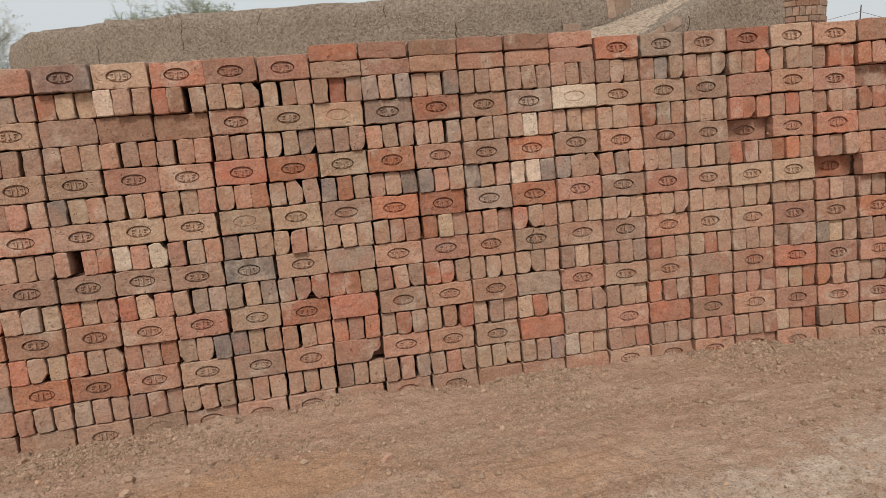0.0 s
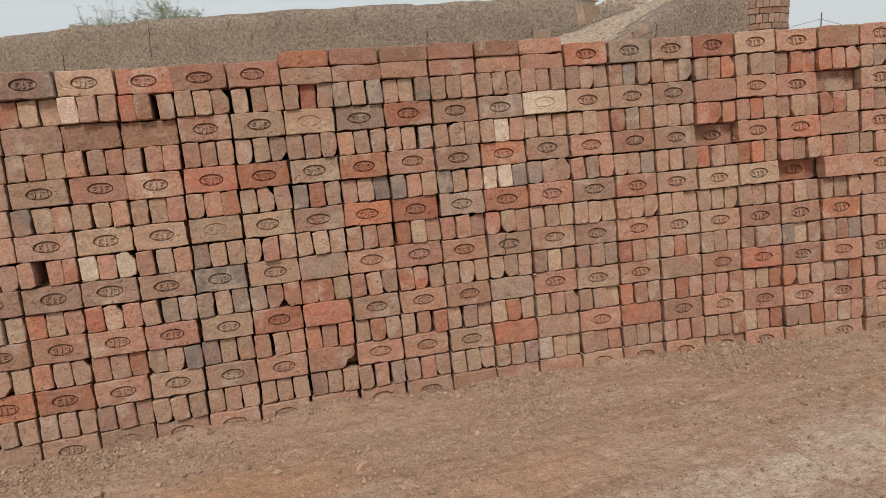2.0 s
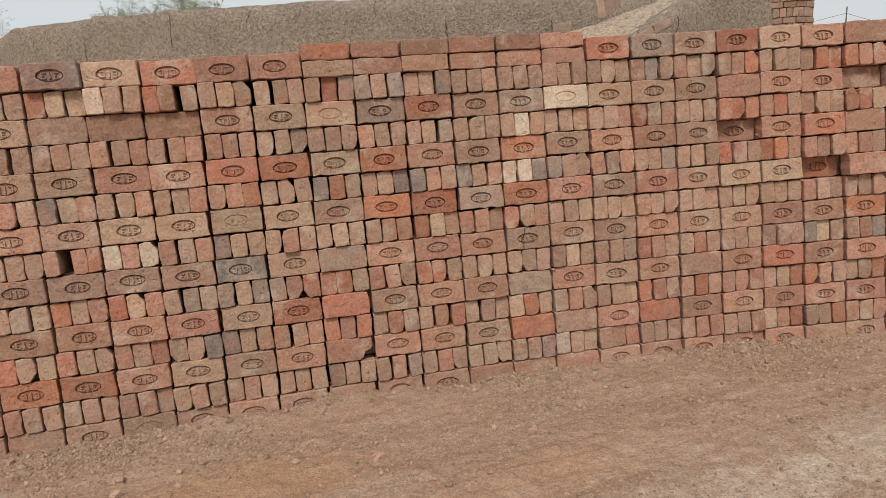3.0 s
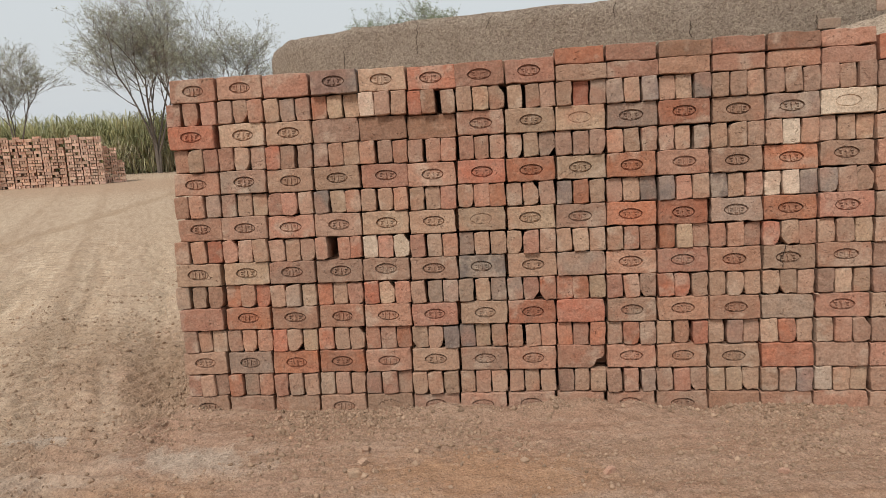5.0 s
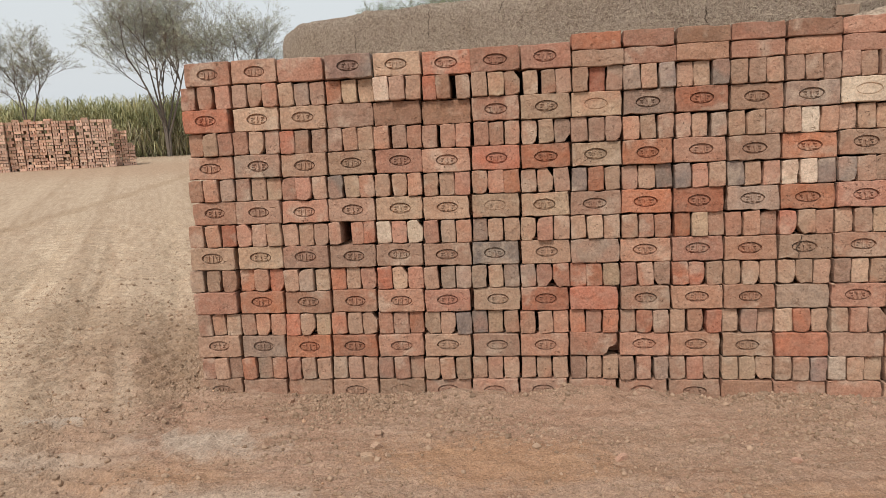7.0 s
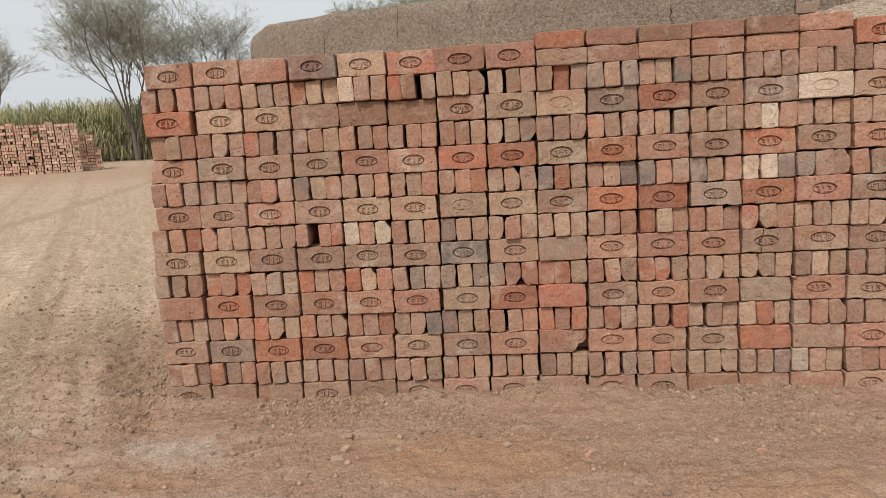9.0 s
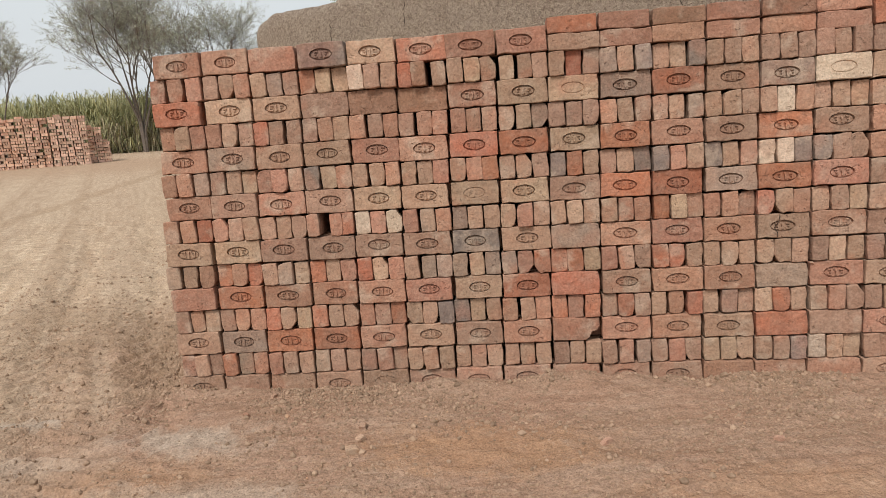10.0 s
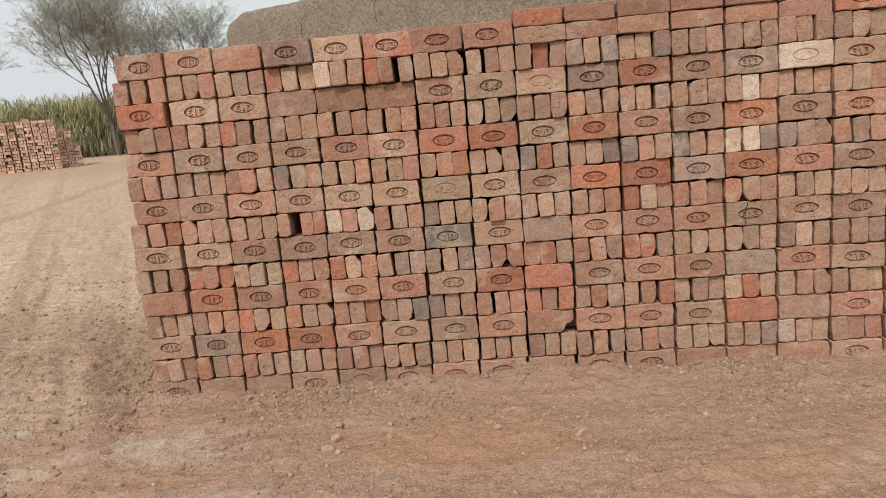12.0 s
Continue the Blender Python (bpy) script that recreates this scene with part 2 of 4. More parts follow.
    h = math_node(n, l, "ADD", h, math_node(n, l, "MULTIPLY", fine, 0.3))
    bump_node(n, l, h, 1.0, 0.010, p)
    return m


def mud_material(name, a, b, grain=1.0):
    """Mud plaster with chopped straw lying every way."""
    m, n, l, p = nodes_of(name)
    tc = n.new("ShaderNodeTexCoord")
    co = tc.outputs["Object"]
    col = mix_node(n, l, ramp_node(n, l, noise_node(n, l, co, 1.2, 6.0, 0.65), 0.35, 0.66), a, b)
    mp = n.new("ShaderNodeMapping")
    mp.inputs["Scale"].default_value = (1.0, 1.0, 0.22)
    l.new(co, mp.inputs[0])
    streak = noise_node(n, l, mp.outputs[0], 5.0, 5.0, 0.65)
    col = mix_node(n, l, math_node(n, l, "MULTIPLY", ramp_node(n, l, streak, 0.52, 0.70), 0.30), col, (0.27, 0.20, 0.14))
    straw = dent = None
    for k, turn in enumerate((0.35, 1.3, -0.7)):
        fm = n.new("ShaderNodeMapping")
        fm.vector_type = "TEXTURE"
        fm.inputs["Location"].default_value = (3.1 * k, 1.7 * k, 0)
        fm.inputs["Rotation"].default_value = (0, turn, -0.25)
        fm.inputs["Scale"].default_value = (2.2, 1.0, 0.8)
        l.new(co, fm.inputs[0])
        fibre = noise_node(n, l, fm.outputs[0], 44.0 * grain, 3.0, 0.6)
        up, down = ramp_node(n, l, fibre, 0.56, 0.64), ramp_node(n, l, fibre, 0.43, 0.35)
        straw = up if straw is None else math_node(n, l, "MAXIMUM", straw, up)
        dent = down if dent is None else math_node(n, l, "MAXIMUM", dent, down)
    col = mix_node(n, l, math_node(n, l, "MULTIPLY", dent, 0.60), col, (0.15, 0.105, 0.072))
    col = mix_node(n, l, math_node(n, l, "MULTIPLY", straw, 0.55), col, (0.66, 0.545, 0.41))
    col = grain_node(n, l, co, col, 110.0 * grain, 0.82, 1.16)
    l.new(col, p.inputs["Base Color"])
    p.inputs["Roughness"].default_value = 0.97
    p.inputs["Specular IOR Level"].default_value = 0.1
    lump = noise_node(n, l, co, 24.0 * grain, 5.0, 0.7)
    bump_node(n, l, math_node(n, l, "ADD", lump, math_node(n, l, "MULTIPLY", math_node(n, l, "SUBTRACT", straw, dent), 0.3)), 1.0, 0.040, p)
    return m


def plain_material(name, a, b, scale, rough=0.9):
    m, n, l, p = nodes_of(name)
    tc = n.new("ShaderNodeTexCoord")
    geo = n.new("ShaderNodeNewGeometry")
    col = mix_node(n, l, ramp_node(n, l, noise_node(n, l, tc.outputs["Object"], scale, 4.0), 0.35, 0.68), a, b)
    hs = n.new("ShaderNodeHueSaturation")
    mr = n.new("ShaderNodeMapRange")
    mr.inputs[3].default_value = 0.72
    mr.inputs[4].default_value = 1.2
    l.new(geo.outputs["Random Per Island"], mr.inputs[0])
    l.new(mr.outputs[0], hs.inputs["Value"])
    l.new(col, hs.inputs["Color"])
    l.new(hs.outputs[0], p.inputs["Base Color"])
    p.inputs["Roughness"].default_value = rough
    p.inputs["Specular IOR Level"].default_value = 0.2
    return m


M_SOIL = ground_material()
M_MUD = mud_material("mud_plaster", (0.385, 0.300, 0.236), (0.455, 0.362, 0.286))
M_SAND = mud_material("ramp_sand", (0.45, 0.345, 0.26), (0.53, 0.41, 0.31), 0.55)
# near-black colour for the shade inside cracks
M_CRACK = plain_material("crack_shade", (0.05, 0.035, 0.025), (0.08, 0.055, 0.04), 20)
M_STONE = plain_material("pebble", (0.25, 0.165, 0.108), (0.40, 0.28, 0.195), 30)
M_CLOD = plain_material("brick_chip", (0.46, 0.32, 0.21), (0.42, 0.24, 0.15), 40)
# bark, grey acacia leaf and twig: distance haze put into the colour, lighter
M_BARK_HAZED = plain_material("hazed_bark", (0.13, 0.108, 0.092), (0.20, 0.168, 0.140), 9)
M_LEAF_HAZED = plain_material("hazed_acacia_leaf", (0.34, 0.35, 0.25), (0.44, 0.435, 0.33), 0.8, 0.7)
M_LEAF_GREEN = plain_material("fresh_acacia_leaf", (0.17, 0.20, 0.11), (0.27, 0.30, 0.18), 0.8, 0.7)
M_TWIG_HAZED = plain_material("hazed_twig", (0.22, 0.195, 0.17), (0.30, 0.265, 0.23), 3)
M_CANE = plain_material("cane_blade", (0.30, 0.31, 0.15), (0.50, 0.46, 0.25), 0.9, 0.6)
M_CANE_DRY = plain_material("cane_dry_blade", (0.42, 0.36, 0.24), (0.28, 0.25, 0.16), 0.8, 0.8)
M_POLE = plain_material("weathered_pole", (0.10, 0.09, 0.08), (0.16, 0.15, 0.14), 5)
M_CEMENT = plain_material("grey_render", (0.50, 0.45, 0.38), (0.42, 0.37, 0.31), 2)
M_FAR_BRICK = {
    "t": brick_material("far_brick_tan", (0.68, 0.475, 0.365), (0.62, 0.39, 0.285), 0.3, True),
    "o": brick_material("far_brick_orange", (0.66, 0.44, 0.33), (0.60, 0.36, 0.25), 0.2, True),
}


# ---- mesh helpers ----
def mesh_from(name, verts, faces, smooth=False):
    me = bpy.data.meshes.new(name)
    me.from_pydata(verts, [], faces)
    me.update()
    if smooth:
        me.polygons.foreach_set("use_smooth", [True] * len(me.polygons))
    return me


def part(name, me, mat, parent=None, label="", m=None):
    ob = new(name, me)
    if mat is not None:
        if len(me.materials) == 0:
            me.materials.append(mat)
        if me.materials[0] != mat:
            ob.material_slots[0].link = "OBJECT"
            ob.material_slots[0].material = mat
    if parent is not None:
        ob.parent = parent
    if m is not None:
        ob.matrix_basis = m
    if label:
        ob["label"] = label
    return ob


def zipper(outer, inner, io, ii, key):
    """Triangles between two closed loops, matched by their angle."""
    ao = [(key(p), i) for p, i in zip(outer, io)]
    ai = [(key(p), i) for p, i in zip(inner, ii)]
    ao.sort(), ai.sort()
    no, ni = len(ao), len(ai)
    a = b = 0
    tris = []
    while a < no or b < ni:
        next_o = ao[(a + 1) % no][0] + (2 * math.pi if a + 1 >= no else 0)
        next_i = ai[(b + 1) % ni][0] + (2 * math.pi if b + 1 >= ni else 0)
        if b >= ni or (a < no and next_o <= next_i):
            tris.append((ao[a % no][1], ao[(a + 1) % no][1], ai[b % ni][1]))
            a += 1
        else:
            tris.append((ao[a % no][1], ai[(b + 1) % ni][1], ai[b % ni][1]))
            b += 1
    return tris


def number_strokes():
    """The number 313 as raised strokes, centred, 1 high: boxes given by their lower and upper corners."""
    t = 0.17
    three = [((-0.31, 0.5 - t), (0.26, 0.5)), ((-0.08, -t / 2), (0.22, t / 2)), ((-0.31, -0.5), (0.26, -0.5 + t)), ((0.13, -0.46), (0.31, 0.46))]
    one = [((-0.05, -0.5), (0.16, 0.5)), ((-0.20, 0.22), (0.0, 0.40))]
    vs, fs = [], []
    for shape, dx in ((three, -0.80), (one, -0.02), (three, 0.76)):
        for k, ((x0, z0), (x1, z1)) in enumerate(shape):
            b = len(vs)
            for y in (0.0006 + 0.0003 * k, 1.0):
                vs += [(x0 + dx, y, z0), (x1 + dx, y, z0), (x1 + dx, y, z1), (x0 + dx, y, z1)]
            fs += [(b, b + 1, b + 2, b + 3)] + [(b + i, b + 4 + i, b + 4 + (i + 1) % 4, b + (i + 1) % 4) for i in range(4)]
    return vs, fs


NUMBER = number_strokes()


def brick_mesh(name, w, h, d, seed, stamp="", bite=None):
    """One brick: its face lies at y = 0 and looks to -y, the body goes back to d.
    stamp: "u" the oval mark with the number upright, "n" upside down, "f" worn almost flat. bite: a corner broken off."""
    rg = random.Random(seed)
    c = rg.uniform(0.003, 0.006)
    nx, nz = max(3, int(w / 0.030)), max(3, int(h / 0.030))
    loop = []
    for i in range(nx):
        loop.append((-w / 2 + c + (w - 2 * c) * i / nx, -h / 2))
    for i in range(nz):
        loop.append((w / 2, -h / 2 + c + (h - 2 * c) * i / nz))
    for i in range(nx):
        loop.append((w / 2 - c - (w - 2 * c) * i / nx, h / 2))
    for i in range(nz):
        loop.append((-w / 2, h / 2 - c - (h - 2 * c) * i / nz))
    j = 0.0015
    sk, tp = rg.uniform(-0.022, 0.022), rg.uniform(-0.02, 0.02)
    wave, ph = rg.uniform(0.0003, 0.0011), rg.uniform(0, 6.3)
    loop = [(x * (1 + tp * z / h) + sk * z, z) for x, z in loop]
    loop = [(x + rg.uniform(-j, j) + wave * math.sin(z * 55 + ph), z + rg.uniform(-j, j) + wave * math.sin(x * 19 + 2 * ph)) for x, z in loop]
    # small nicks along the edge
    loop = [(x * (1 - f / w), z * (1 - f / h)) for x, z, f in ((x, z, rg.uniform(0.004, 0.010) if rg.random() < 0.07 else 0.0) for x, z in loop)]
    if bite:
        bx, bz, br = bite
        out = []
        for x, z in loop:
            dx, dz = x - bx * w / 2, z - bz * h / 2
            dd = math.hypot(dx, dz)
            if dd < br:
                f = (br - dd) * rg.uniform(0.75, 1.1)
                x, z = x - bx * f * 0.7, z - bz * f * 0.7
            out.append((x, z))
        loop = out
    n = len(loop)
    vs, fs = [], []
    edge = 0.0032
    for y, inset in ((d, 0.0), (edge, 0.0), (0.0016, edge * 0.4), (0.0, edge)):
        for x, z in loop:
            sx, sz = 1 - inset * 2 / w, 1 - inset * 2 / h
            vs.append((x * sx + rg.uniform(-j, j) * 0.35, y + rg.uniform(-0.0007, 0.0007), z * sz + rg.uniform(-j, j) * 0.35))
    for r in range(3):
        for i in range(n):
            k = (i + 1) % n
            fs.append((r * n + i, r * n + k, (r + 1) * n + k, (r + 1) * n + i))
    fs.append(tuple(range(n - 1, -1, -1)))
    ring = list(range(3 * n, 4 * n))
    key = lambda p: math.atan2(p[1] / h, p[0] / w)
    if stamp:
        groove, floor_y = {"u": (0.0130, 0.0075), "n": (0.0130, 0.0075), "f": (0.0040, 0.0018)}[stamp]
        ea, eb = 0.0545 + rg.uniform(-0.002, 0.002), 0.0265 + rg.uniform(-0.001, 0.001)
        ox, oz = rg.uniform(-0.006, 0.006), rg.uniform(-0.003, 0.003)
        m = 28
        ells = []
        # lip, groove wall, groove floor, inner wall, inner oval
        for off, y in ((0.0, 0.0), (0.0010, groove), (0.0046, groove), (0.0060, floor_y)):
            base = len(vs)
            ells.append(list(range(base, base + m)))
            for i in range(m):
                t = 2 * math.pi * i / m
                vs.append((ox + (ea - off) * math.cos(t), y, oz + (eb - off) * math.sin(t)))
        out_p = [(vs[i][0], vs[i][2]) for i in ring]
        in_p = [(vs[i][0] - ox, vs[i][2] - oz) for i in ells[0]]
        fs += zipper(out_p, in_p, ring, ells[0], key)
        for a, b in zip(ells, ells[1:]):
            for i in range(m):
                k = (i + 1) % m
                fs.append((a[i], a[k], b[k], b[i]))
        fs.append(tuple(ells[-1]))
        if stamp in "un":
            base = len(vs)
            sg = -1 if stamp == "n" else 1
            size = 0.0275
            for x, y, z in NUMBER[0]:
                vs.append((ox + sg * x * size * 1.16, min(y, floor_y + 0.001), oz + sg * z * size))
            fs += [tuple(base + i for i in f) for f in NUMBER[1]]
    else:
        vs.append((0, -0.0012, 0))
        for i in range(n):
            fs.append((ring[i], ring[(i + 1) % n], len(vs) - 1))
    me = mesh_from(name, vs, fs)
    me.materials.append(BRICK["t"])
    return me


BL, BH, BT = 0.2290, 0.1098, 0.0744
STAMP_U = [brick_mesh("brick", BL, BH, 0.072, 211 + i, "u") for i in range(6)]
STAMP_N = [brick_mesh("brick", BL, BH, 0.072, 221 + i, "n") for i in range(6)]
STAMP_F = [brick_mesh("brick", BL, BH, 0.072, 31, "f")]
PLAIN = [brick_mesh("brick", BL, BH, 0.072, 241 + i) for i in range(4)]
BROKEN = [brick_mesh("brick", BL, BH, 0.072, 51, "", (1, -1, 0.055))]
HEAD = [brick_mesh("brick", BT - 0.0016 * (i % 3), BH - 0.0014 * (i % 2), BL, 261 + i) for i in range(18)]
HEAD_CHIP = [brick_mesh("brick", BT, BH, BL, 71, "", (1, -1, 0.022)), brick_mesh("brick", BT, BH, BL, 72, "", (-1, 1, 0.018)),
             brick_mesh("brick", BT, BH, BL, 73, "", (-1, -1, 0.020)),
             brick_mesh("brick", BT, BH, BL, 74, "", (1, 1, 0.026)), brick_mesh("brick", BT, BH, BL, 75, "", (1, -1, 0.032))]
FLAT = [brick_mesh("brick", BL, 0.0725, 0.11, 81 + i) for i in range(4)]


# ---- the stack: its face leans back a little and bends towards the viewer on one side ----
LEAN = 0.0742


def face_point(x, z):
    return Vector((x, LEAN * z - 0.01015 * (x - 1.5) ** 2 - 0.0029 * (x - 1.5) ** 3, z))


def face_yaw(x):
    return math.atan(-0.0203 * (x - 1.5) - 0.0087 * (x - 1.5) ** 2)


def course_z(c, x):
    return 0.020 + 0.006 * max(0.0, x - 1.5) + c * (0.1121 + 0.0003 * x)


def column_x(i, c):
    """Where column i begins at course c."""
    t = c / 14.0
    if i == 0:
        return LEFT_EDGE[c]
    return 0.240 + 0.2335 * (i - 1) + (0.045 - 0.0026 * (i - 1)) * t


LEFT_EDGE = [0.007, 0.030, 0.012, 0.026, -0.001, -0.007, -0.004, 0.010, 0.039, 0.024, 0.033, 0.045, 0.016, 0.011, 0.048]

# Courses of bricks on edge, showing the large face: a colour letter and u, n (mark upright, upside down), p plain,
# f worn mark, k cracked, x broken, for each brick from the free end on.
LONG = {
    14: "ou tu op dn yu ru bu ou .. .. .. .. .. .. ru gu tu ru yu ou op on bu tu",
    12: "rn yn tn tp bp bp ou yn yf gu rn tn gu wf tu tn tn op on ou bp tu rn tp",
    10: "ou gn tu tu on on ru ru yu ru on tu ru tu on on tn bu on rn tp ou tn ou",
    8: "on tu ou tn yn tn yf yu tu ru ru gn ru ou tn ou tu yu yu rn op ou tn tu",
    6: "yu yn tu tn tu tn du tn gp ou on ou tk on tn on tu yn ou ou ru tp tu on",
    4: "op ru on ou ou on yn rn rp tu on on gp ou yu ou tp on rn ou on tu on ou",
    2: "tn gu ru rn ou tn tn on ox on on tn rp tp on rp on on on ou ou on tu on",
    0: "su sp sp su sf su su su su su su bp bp op tu on ou ou ou sp su su su su",
}
# Courses of brick ends, three to a column; a bar closes a column, a dot is a finger's gap, an underscore a wider one.
ENDS = {
    13: "ooo|tto|ygt|ryy|wtt|rb_t|tyt|.y.tt|trg|gtd|ttd|ttt|ttt|ttt|ttt|odt|ttg|tor|ttt|trr|roo|tgt|ott|ttr",
    11: "oyo|btt|rt.t|gtt|o.to|t.oo|.oot|tyg|ttt|oyt|tt.g|ttt|twt|tty|tto|rgt|ttt|rrr|ort|ott|rrt|oto|tto|ort",
    9: "oog|gty|bot|dyo|t.to|tto|oor|ttt|drt|ttd|doy|dto|wwd|dtt|ogo|ttg|ttt|rot|rrt|ott|oot|tot|rto|ttt",
    7: "oor|oty|ttt|t:or|wow|o.go|gtt|tot|tyt|too|.ryt|oot|rtt|tty|ttt|ott|tyt|tyt|ttt|ott|oto|tto|otr|tto",
    5: "gtb|ror|tgy|ryo|ryo|t.gg|gyg|gor|rry|oot|rrt|ttt|ttt|tyt|gtg|roy|yrt|ttt|ttt|gyt|tod|tot|rot|tto",
    3: "ttt|too|rty|rtt|otr|ttd|dyt|o.to|ror|grt|t.o.r|t.gt|yrt|yot|tty|rot|ort|too|tyr|rot|ttr|oto|tor|tto",
    1: "ott|rgo|ott|gtt|g.ot|ttt|ttt|sst|.sst|s.s.g|tot|yyy|ttd|wty|tto|ttt|too|tyo|yor|ttr|oto|sts|tto|sts",
}
RECESS = {(13, 4): -0.014, (13, 5): -0.012, (12, 4): 0.008, (12, 5): 0.010, (12, 3): 0.006, (10, 17): 0.055, (8, 19): 0.060, (14, 3): -0.022, (12, 20): 0.03, (8, 20): -0.02, (13, 20): 0.0, (4, 0): -0.006, (12, 0): -0.008}
BAYS = ((0, 1), (1, 7), (7, 17), (17, 24))
BAY_LABEL = (
    "narrow end column of dusty orange and tan bricks",
    "dry stack of tan, straw and grey bricks on bare soil",
    "dry stack of red and tan bricks with flat top layers",
    "dry stack of orange and straw bricks, two pushed in",
)


def settled(i, c):
    """How far a column has sunk or risen at a course, and how far it has slipped along the face."""
    if i in (0, 23):
        return 0.0, 0.0
    up = 0.0042 * noise.noise(Vector((i * 1.7, 2.3, 0.4))) * 2.0
    return up * (0.35 + 0.65 * c / 14.0) + 0.0016 * noise.noise(Vector((i * 2.3, c * 0.9, 5.0))), 0.0085 * noise.noise(Vector((i * 1.9, c * 0.37, 9.0)))


def place_brick(parent, me, mat, x, z, rg, recess=0.0, tilt=0.004, squeeze=1.0):
    origin = parent.location
    q = face_point(x, z)
    yaw = face_yaw(x) + rg.uniform(-0.012, 0.012)
    m = Matrix.Translation(q - origin) @ Matrix.Rotation(yaw, 4, "Z") @ Matrix.Rotation(-math.atan(LEAN) + rg.uniform(-0.006, 0.006), 4, "X") @ Matrix.Rotation(rg.uniform(-tilt, tilt), 4, "Y")
    m = m @ Matrix.Translation((0, recess, 0)) @ Matrix.Diagonal((squeeze * rg.uniform(0.958, 1.0), 1, rg.uniform(0.992, 1.016), 1))
    return part("brick", me, mat, parent, "", m)


def crack_mesh(h, seed, width=0.004, steps=9, amp=0.010):
    """A jagged crack running up a face: a thin strip coloured as the shade inside it."""
    rg = random.Random(seed)
    vs, fs = [], []
    x = 0.0
    for i in range(steps + 1):
        x += rg.uniform(-amp, amp)
        wd = width * rg.uniform(0.4, 1.2) * (0.3 if i in (0, steps) else 1)
        z = h * (i / steps - 0.5)
        vs += [(x - wd, 0, z), (x + wd, 0, z), (x + wd, 0.004, z), (x - wd, 0.004, z)]
    for i in range(steps):
        a, b = i * 4, i * 4 + 4
        fs += [(a, a + 1, b + 1, b), (a + 1, a + 2, b + 2, b + 1), (a + 3, a, b, b + 3)]
    return mesh_from("crack", vs, fs)


def build_stack():
    rg = random.Random(5)
    for (c0, c1), label in zip(BAYS, BAY_LABEL):
        stack = new("brick_stack")
        stack.location = face_point((column_x(c0, 0) + column_x(c1, 0)) / 2, 0.0)
        tagged(stack, label, "brick stack", "bays of the long brick stack")
        for c in range(15):
            for i in range(c0, c1):
                xa, xb = column_x(i, c), column_x(i + 1, c)
                recess = RECESS.get((c, i), 0.0) + rg.uniform(-0.004, 0.006)
                up, slip = settled(i, c)
                recess += 1.4 * slip
                if c in LONG:
                    code = LONG[c].split()[i]
                    if code == "..":
                        for row in (0, 1):
                            mat = BRICK[("tbbbob"[i - 8], "rbbbbo"[i - 8])[row]]
                            z = course_z(13, xa) + 0.0545 + 0.037 + row * 0.0745 + rg.uniform(-0.002, 0.002)
                            place_brick(stack, rg.choice(FLAT), mat, (xa + xb) / 2 + rg.uniform(-0.004, 0.004) - row * 0.004, z, rg, recess + rg.uniform(-0.01, 0.004), 0.012)
                        continue
                    col, face = code
                    me = {"u": STAMP_U, "n": STAMP_N, "p": PLAIN, "f": STAMP_F, "k": STAMP_U, "x": BROKEN}[face]
                    z = course_z(c, (xa + xb) / 2) + up + rg.uniform(-0.0012, 0.0012)
                    ob = place_brick(stack, rg.choice(me), BRICK[col], (xa + xb) / 2 + 0.4 * slip + rg.uniform(-0.003, 0.003), z, rg, recess, 0.013)
                    if face == "k":
                        part("crack", crack_mesh(BH * 0.96, 3, 0.0022), M_CRACK, ob, "crack through the brick, drawn as a dark shade strip", pose(-0.022, -0.0026, 0))
                else:
                    row = ENDS[c].split("|")[i]
                    gaps = {":": 0.050, "_": 0.026, ".": 0.010}
                    extra = sum(gaps.get(ch, 0) for ch in row)
                    count = sum(ch not in gaps for ch in row)
                    step = (xb - xa - 0.003 - extra) / count
                    x = xa + 0.0015
                    for ch in row:
                        if ch in gaps:
                            x += gaps[ch]
                            continue
                        me = rg.choice(HEAD_CHIP) if rg.random() < 0.11 else rg.choice(HEAD)
                        z = course_z(c, x) + up + rg.uniform(-0.0016, 0.0012)
                        place_brick(stack, me, BRICK[ch], x + step / 2 + rg.uniform(-0.002, 0.002), z, rg, recess + rg.uniform(-0.010, 0.014), 0.034, min(1.02, (step + 0.001) / BT))
                        x += step
        # the bricks behind the face, out of reach, as one piece
        vs, fs = [], []
        for c in range(15):
            for i in range(c0, c1):
                for row in range(3):
                    slip = 0.0 if i in (c0, c1 - 1) else 0.09
                    xa, xb = column_x(i, c) + (0.006 - (0.036 if c in (1, 2, 3, 4) and row else 0.0) if i == 0 else -0.003 + slip * row), column_x(i + 1, c) + (0.003 if i + 1 == c1 else slip * row)
                    if c == 14 and "." in LONG[14].split()[i] and row == 2:
                        continue
                    ya = (0.082 if c in LONG and row == 0 else 0.236 + 0.0) + max(0, row - (1 if c in LONG else 0)) * 0.236
                    yb = (0.23 if c in LONG and row == 0 else ya + 0.23)
                    pa = face_point(xa, course_z(c, xa)) - stack.location
                    pb = face_point(xb, course_z(c, xb)) - stack.location
                    b = len(vs)
                    for dz in (-0.0570, 0.0576):
                        vs += [(pa.x, pa.y + ya, pa.z + dz), (pb.x, pb.y + ya, pb.z + dz), (pb.x, pb.y + yb, pb.z + dz), (pa.x, pa.y + yb, pa.z + dz)]
                    fs += [(b, b + 1, b + 5, b + 4), (b + 1, b + 2, b + 6, b + 5), (b + 2, b + 3, b + 7, b + 6), (b + 3, b, b + 4, b + 7), (b + 4, b + 5, b + 6, b + 7), (b + 3, b + 2, b + 1, b)]
